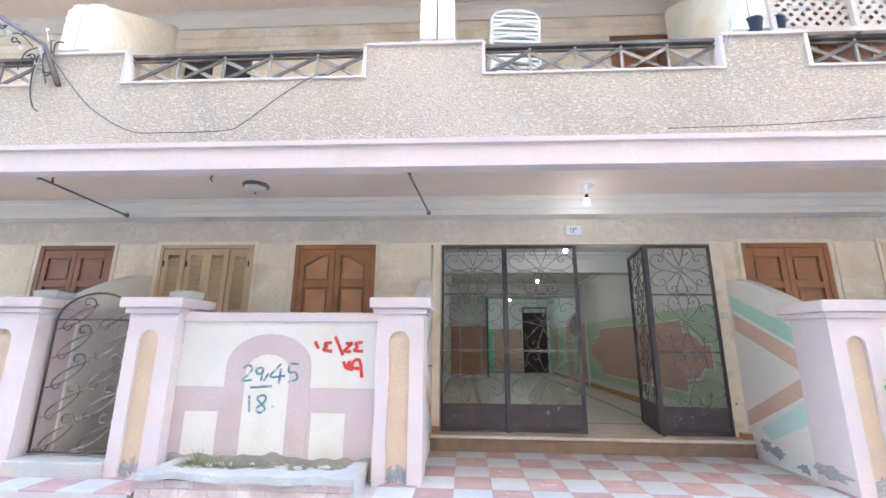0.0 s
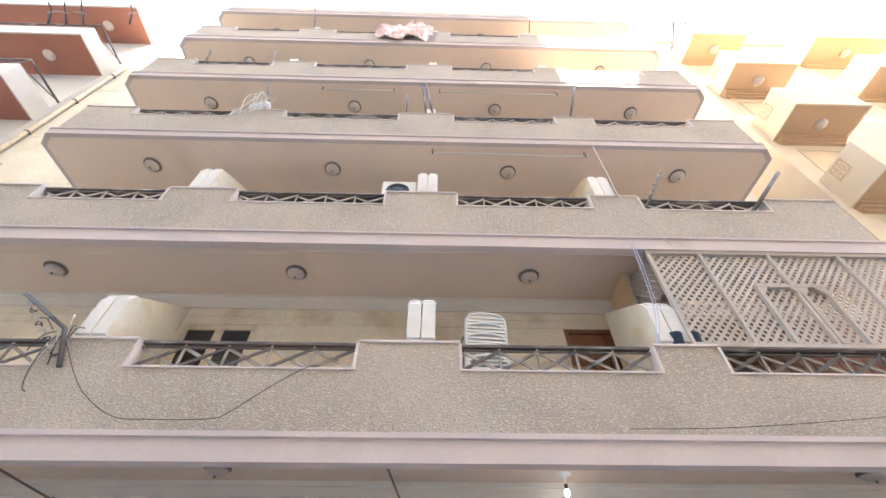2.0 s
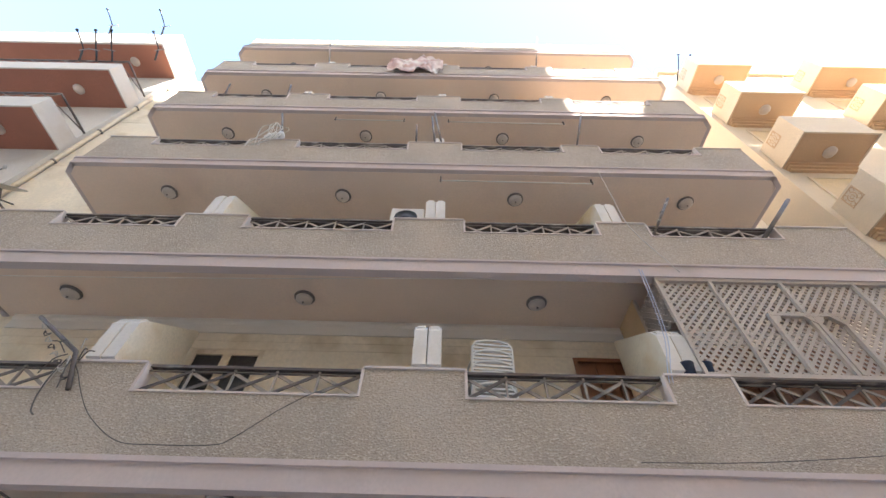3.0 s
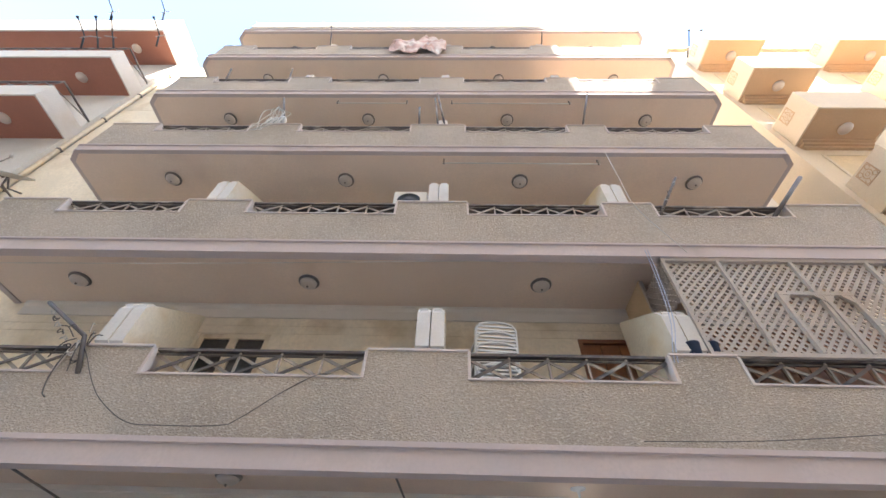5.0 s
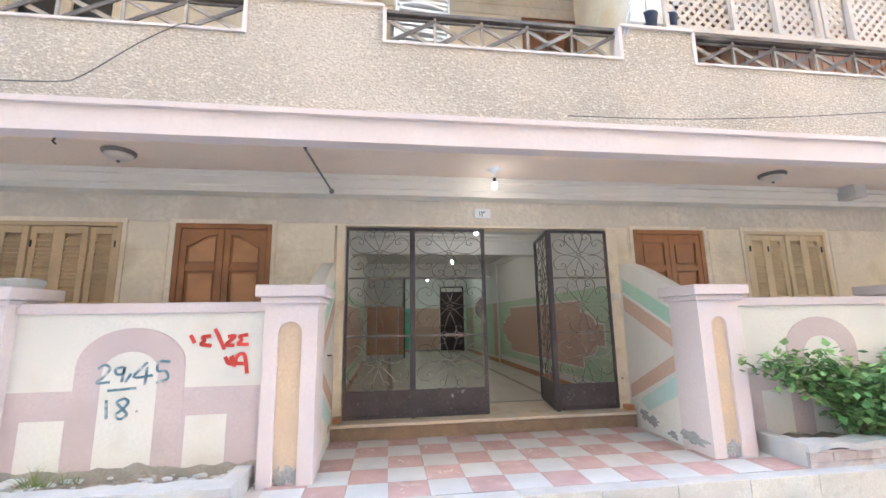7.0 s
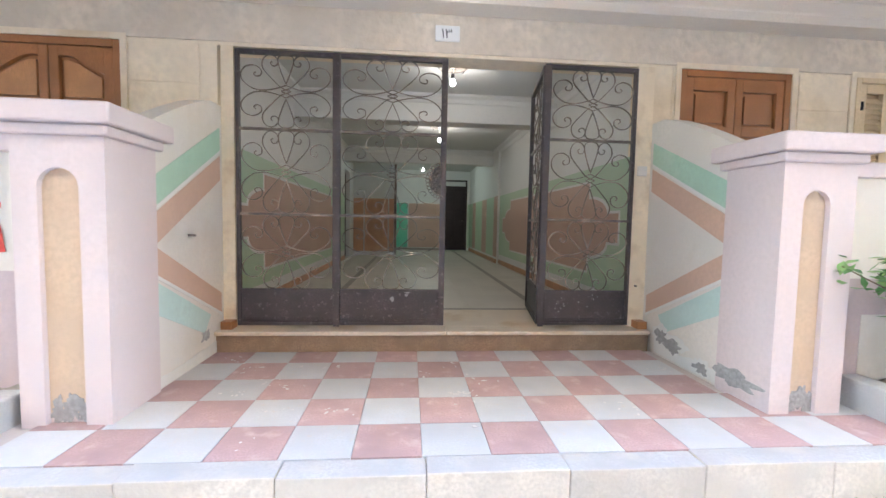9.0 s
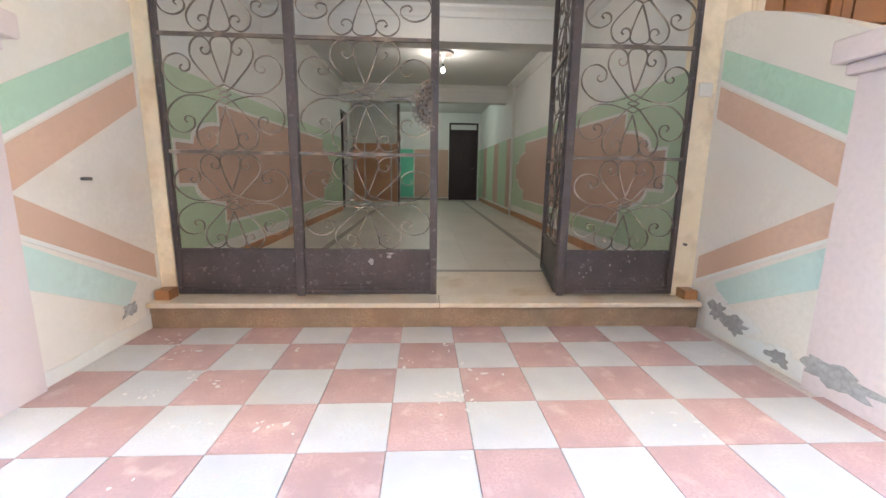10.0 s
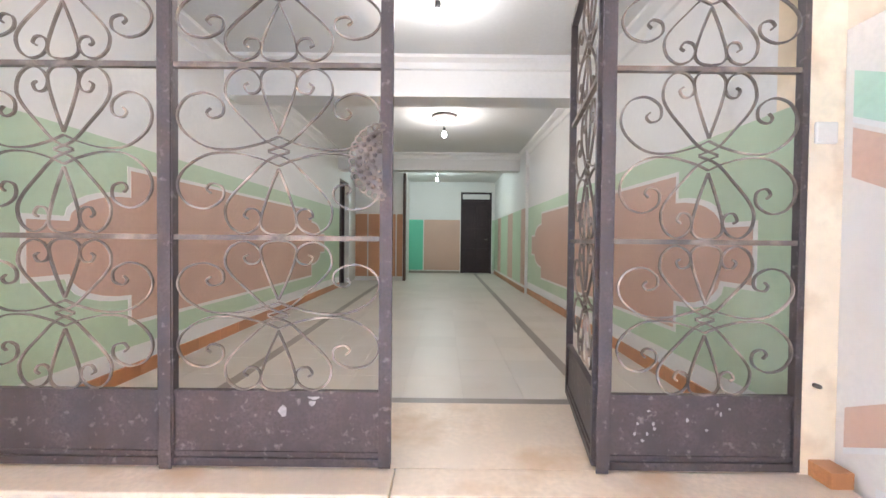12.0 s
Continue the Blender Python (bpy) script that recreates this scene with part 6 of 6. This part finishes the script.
for n, (c, w, h) in enumerate((((-0.30, 0.165), 0.075, 0.06), ((-0.46, 0.125), 0.095, 0.055), ((-0.80, 0.065), 0.08, 0.035))):
    patch("loose_filler", (c[0], c[1] + 0.01), w * 1.45, h * 1.5, "x", 1.8262 - 0.0004 * n, "hall_white", 2.9 + n, wing_e, "white filler round a bare patch", -0.003)
    patch("peeled_patch", c, w, h, "x", 1.8225 - 0.0006 * n, "cement", 1.3 + 1.7 * n, wing_e, "bare grey cement where plaster fell", -0.004)
patch("peeled_patch", (-0.33, 0.19), 0.07, 0.035, "x", -1.9155, "cement", 5.5, wing_w, "bare grey cement where plaster fell", 0.004)
for ob, (x, yf, dx) in zip([o for o in bpy.data.objects if o.name.startswith("gate_pier")][:4], ((-2.12, -1.37, 0.07), (2.02, -1.40, 0.06), (-4.62, -1.37, 0.07), (-6.15, -1.37, 0.07))):
    for k in range(3):
        patch("peeled_patch", (x - 0.06 + 0.07 * k, 0.06 + 0.03 * (k % 2)), 0.045, 0.07, "y", yf + 0.030 - 0.0006 * k, "cement", x + k * 2.3, ob, "bare cement at the niche's foot", -0.004)
patch("peeled_patch", (-1.13, 0.12), 0.16, 0.06, "x", 1.80, "cement", 8.8, [o for o in bpy.data.objects if o.name.startswith("gate_pier")][1], "bare grey cement at the pier's foot", -0.004)
def ragged_strip(name, u0, u1, h, axis, face, lift, m, seed, parent, label):
    """A strip along a wall's foot with a ragged upper edge."""
    n = int((u1 - u0) / 0.035)
    top = [(u0 + (u1 - u0) * i / n, 0.03 + h * (0.6 + 0.35 * noise.noise(Vector((seed + i * 0.05, seed, 0))) + 0.16 * noise.noise(Vector((seed + i * 0.31, 0, seed))))) for i in range(n + 1)]
    return part(name, bm_prism(bmesh.new(), [(u0, 0.004), *[(u, max(0.01, z)) for u, z in top], (u1, 0.004)], axis, face, face + lift), m, parent, label)


ragged_strip("damp_stain", -4.34, -2.36, 0.24, "y", -1.2565, -0.003, "stain", 3.3, gw, "grey damp stain at the wall's foot")
ragged_strip("damp_stain", -0.95, -0.02, 0.10, "x", -1.92, 0.0035, "hall_white", 1.1, wing_w, "white filler along the wall's foot")
ragged_strip("damp_stain", -0.95, -0.2, 0.14, "x", 1.83, -0.0035, "hall_white", 7.1, wing_e, "white filler along the wall's foot")


# ---- bush, weeds, litter ----
def leaf_mesh(bm, c, d, up, size, mi):
    d = d.normalized()
    side = d.cross(up)
    side = side.normalized() if side.length > 1e-3 else Vector((1, 0, 0))
    n = side.cross(d)
    p = [c, c + d * size * 0.35 + side * size * 0.40 + n * size * 0.04, c + d * size, c + d * size * 0.35 - side * size * 0.40 + n * size * 0.04]
    vs = [bm.verts.new(v) for v in p]
    mid = bm.verts.new(c + d * size * 0.5 - n * size * 0.05)
    for a, b in ((0, 1), (1, 2), (2, 3), (3, 0)):
        f = bm.faces.new((vs[a], vs[b], mid))
        f.material_index, f.smooth = mi, True


random.seed(5)
bush = thing("bush", (3.5, -1.5, 0.15), "leafy green bush spreading out of the brick planter", "bush")
leaves = bmesh.new()
root = Vector((3.55, -1.5, 0.13))
tips = []
for i in range(44):
    if i < 13:
        end = Vector((random.uniform(2.08, 2.9), random.uniform(-1.72, -1.4), random.uniform(0.74, 1.0)))
    else:
        end = Vector((random.uniform(3.0, 4.5), random.uniform(-2.05, -1.3), random.uniform(0.25, 1.0)))
    mid = root.lerp(end, 0.5) + Vector((random.uniform(-0.1, 0.1), random.uniform(-0.1, 0.1), random.uniform(0.0, 0.18)))
    line = smooth([root + Vector((random.uniform(-0.08, 0.08), random.uniform(-0.05, 0.05), 0)), mid, end], 7)
    part("stem", bm_tube(bmesh.new(), line, [0.012 - 0.009 * k / (len(line) - 1) for k in range(len(line))], 5), "stem", bush)
    for k, p in enumerate(line):
        if k < 4:
            continue
        for _ in range(6):
            o = Vector((random.gauss(0, 1), random.gauss(0, 1), random.gauss(0.1, 0.8))) * 0.055
            d = Vector((random.gauss(0, 1), random.gauss(-0.3, 1), random.gauss(-0.1, 0.7)))
            leaf_mesh(leaves, p + o, d, Vector((0, 0, 1)), random.uniform(0.06, 0.105), 0 if random.random() < 0.6 else 1)
part("crown", leaves, ["leaf", "leaf_light"], bush, "many small green leaves")


def tuft(name, at, n, h, m, seed, label, lean=0.5):
    random.seed(seed)
    bm = bmesh.new()
    for i in range(n):
        b = Vector((random.gauss(0, 0.05), random.gauss(0, 0.035), 0))
        d = Vector((random.gauss(0, lean), random.gauss(0, lean), 1)).normalized() * h * random.uniform(0.5, 1)
        s = Vector((random.uniform(-1, 1), random.uniform(-1, 1), 0)).normalized() * 0.004
        p = [b - s, b + s, b + d * 0.6 + s * 0.7 + Vector((0, 0, 0.0)), b + d * 0.6 - s * 0.7, b + d + Vector((d.x, d.y, -0.1 * h)) * 0.4]
        v = [bm.verts.new(Vector(at) + q) for q in p]
        bm.faces.new((v[0], v[1], v[2], v[3]))
        bm.faces.new((v[3], v[2], v[4]))
    return tagged(part(name, bm, m), label, "weeds", "", "stuff")


tuft("weeds", (1.90, -1.98, STREET), 130, 0.17, "dry_grass", 1, "fresh green weeds growing at the kerb's foot", 0.9)
tuft("weeds", (2.10, -2.0, STREET), 70, 0.13, "dry_grass", 2, "fresh green weeds growing at the kerb's foot", 0.9)
tuft("weeds", (-3.95, -1.42, 0.10), 45, 0.24, "dry_grass", 3, "dry weeds in the planter soil", 0.6)
tuft("weeds", (-3.75, -1.35, 0.10), 20, 0.14, "dry_grass", 4, "dry weeds in the planter soil", 0.6)
random.seed(9)
grit = bmesh.new()
for i in range(900):
    x, y = random.uniform(-3.5, 5.0), -1.9 - abs(random.gauss(0, 0.7))
    r = random.uniform(0.006, 0.02) * (1.6 if random.random() < 0.08 else 1)
    ret = bmesh.ops.create_cone(grit, cap_ends=True, segments=5, radius1=r, radius2=r * 0.5, depth=r)
    for v in ret["verts"]:
        v.co = Vector((x, y, STREET + r * 0.4)) + v.co + Vector((random.uniform(-1, 1), random.uniform(-1, 1), 0)) * r * 0.3
tagged(part("gravel", grit, "kerb"), "loose grit and small stones on the street", "gravel", "", "stuff")
random.seed(21)
litter = bmesh.new()
for i in range(46):
    x, y = random.uniform(-4.1, -2.5), random.uniform(-1.6, -1.3)
    r = random.uniform(0.012, 0.035)
    ret = bmesh.ops.create_icosphere(litter, subdivisions=1, radius=r)
    for v in ret["verts"]:
        v.co = Vector((x, y, 0.125)) + Vector((v.co.x * 1.4, v.co.y, v.co.z * 0.6)) * (1 + 0.4 * noise.noise(v.co * 30))
tagged(part("rubble", litter, "kerb_top"), "pale rubble and paper scraps on planter soil", "rubble", "", "stuff")
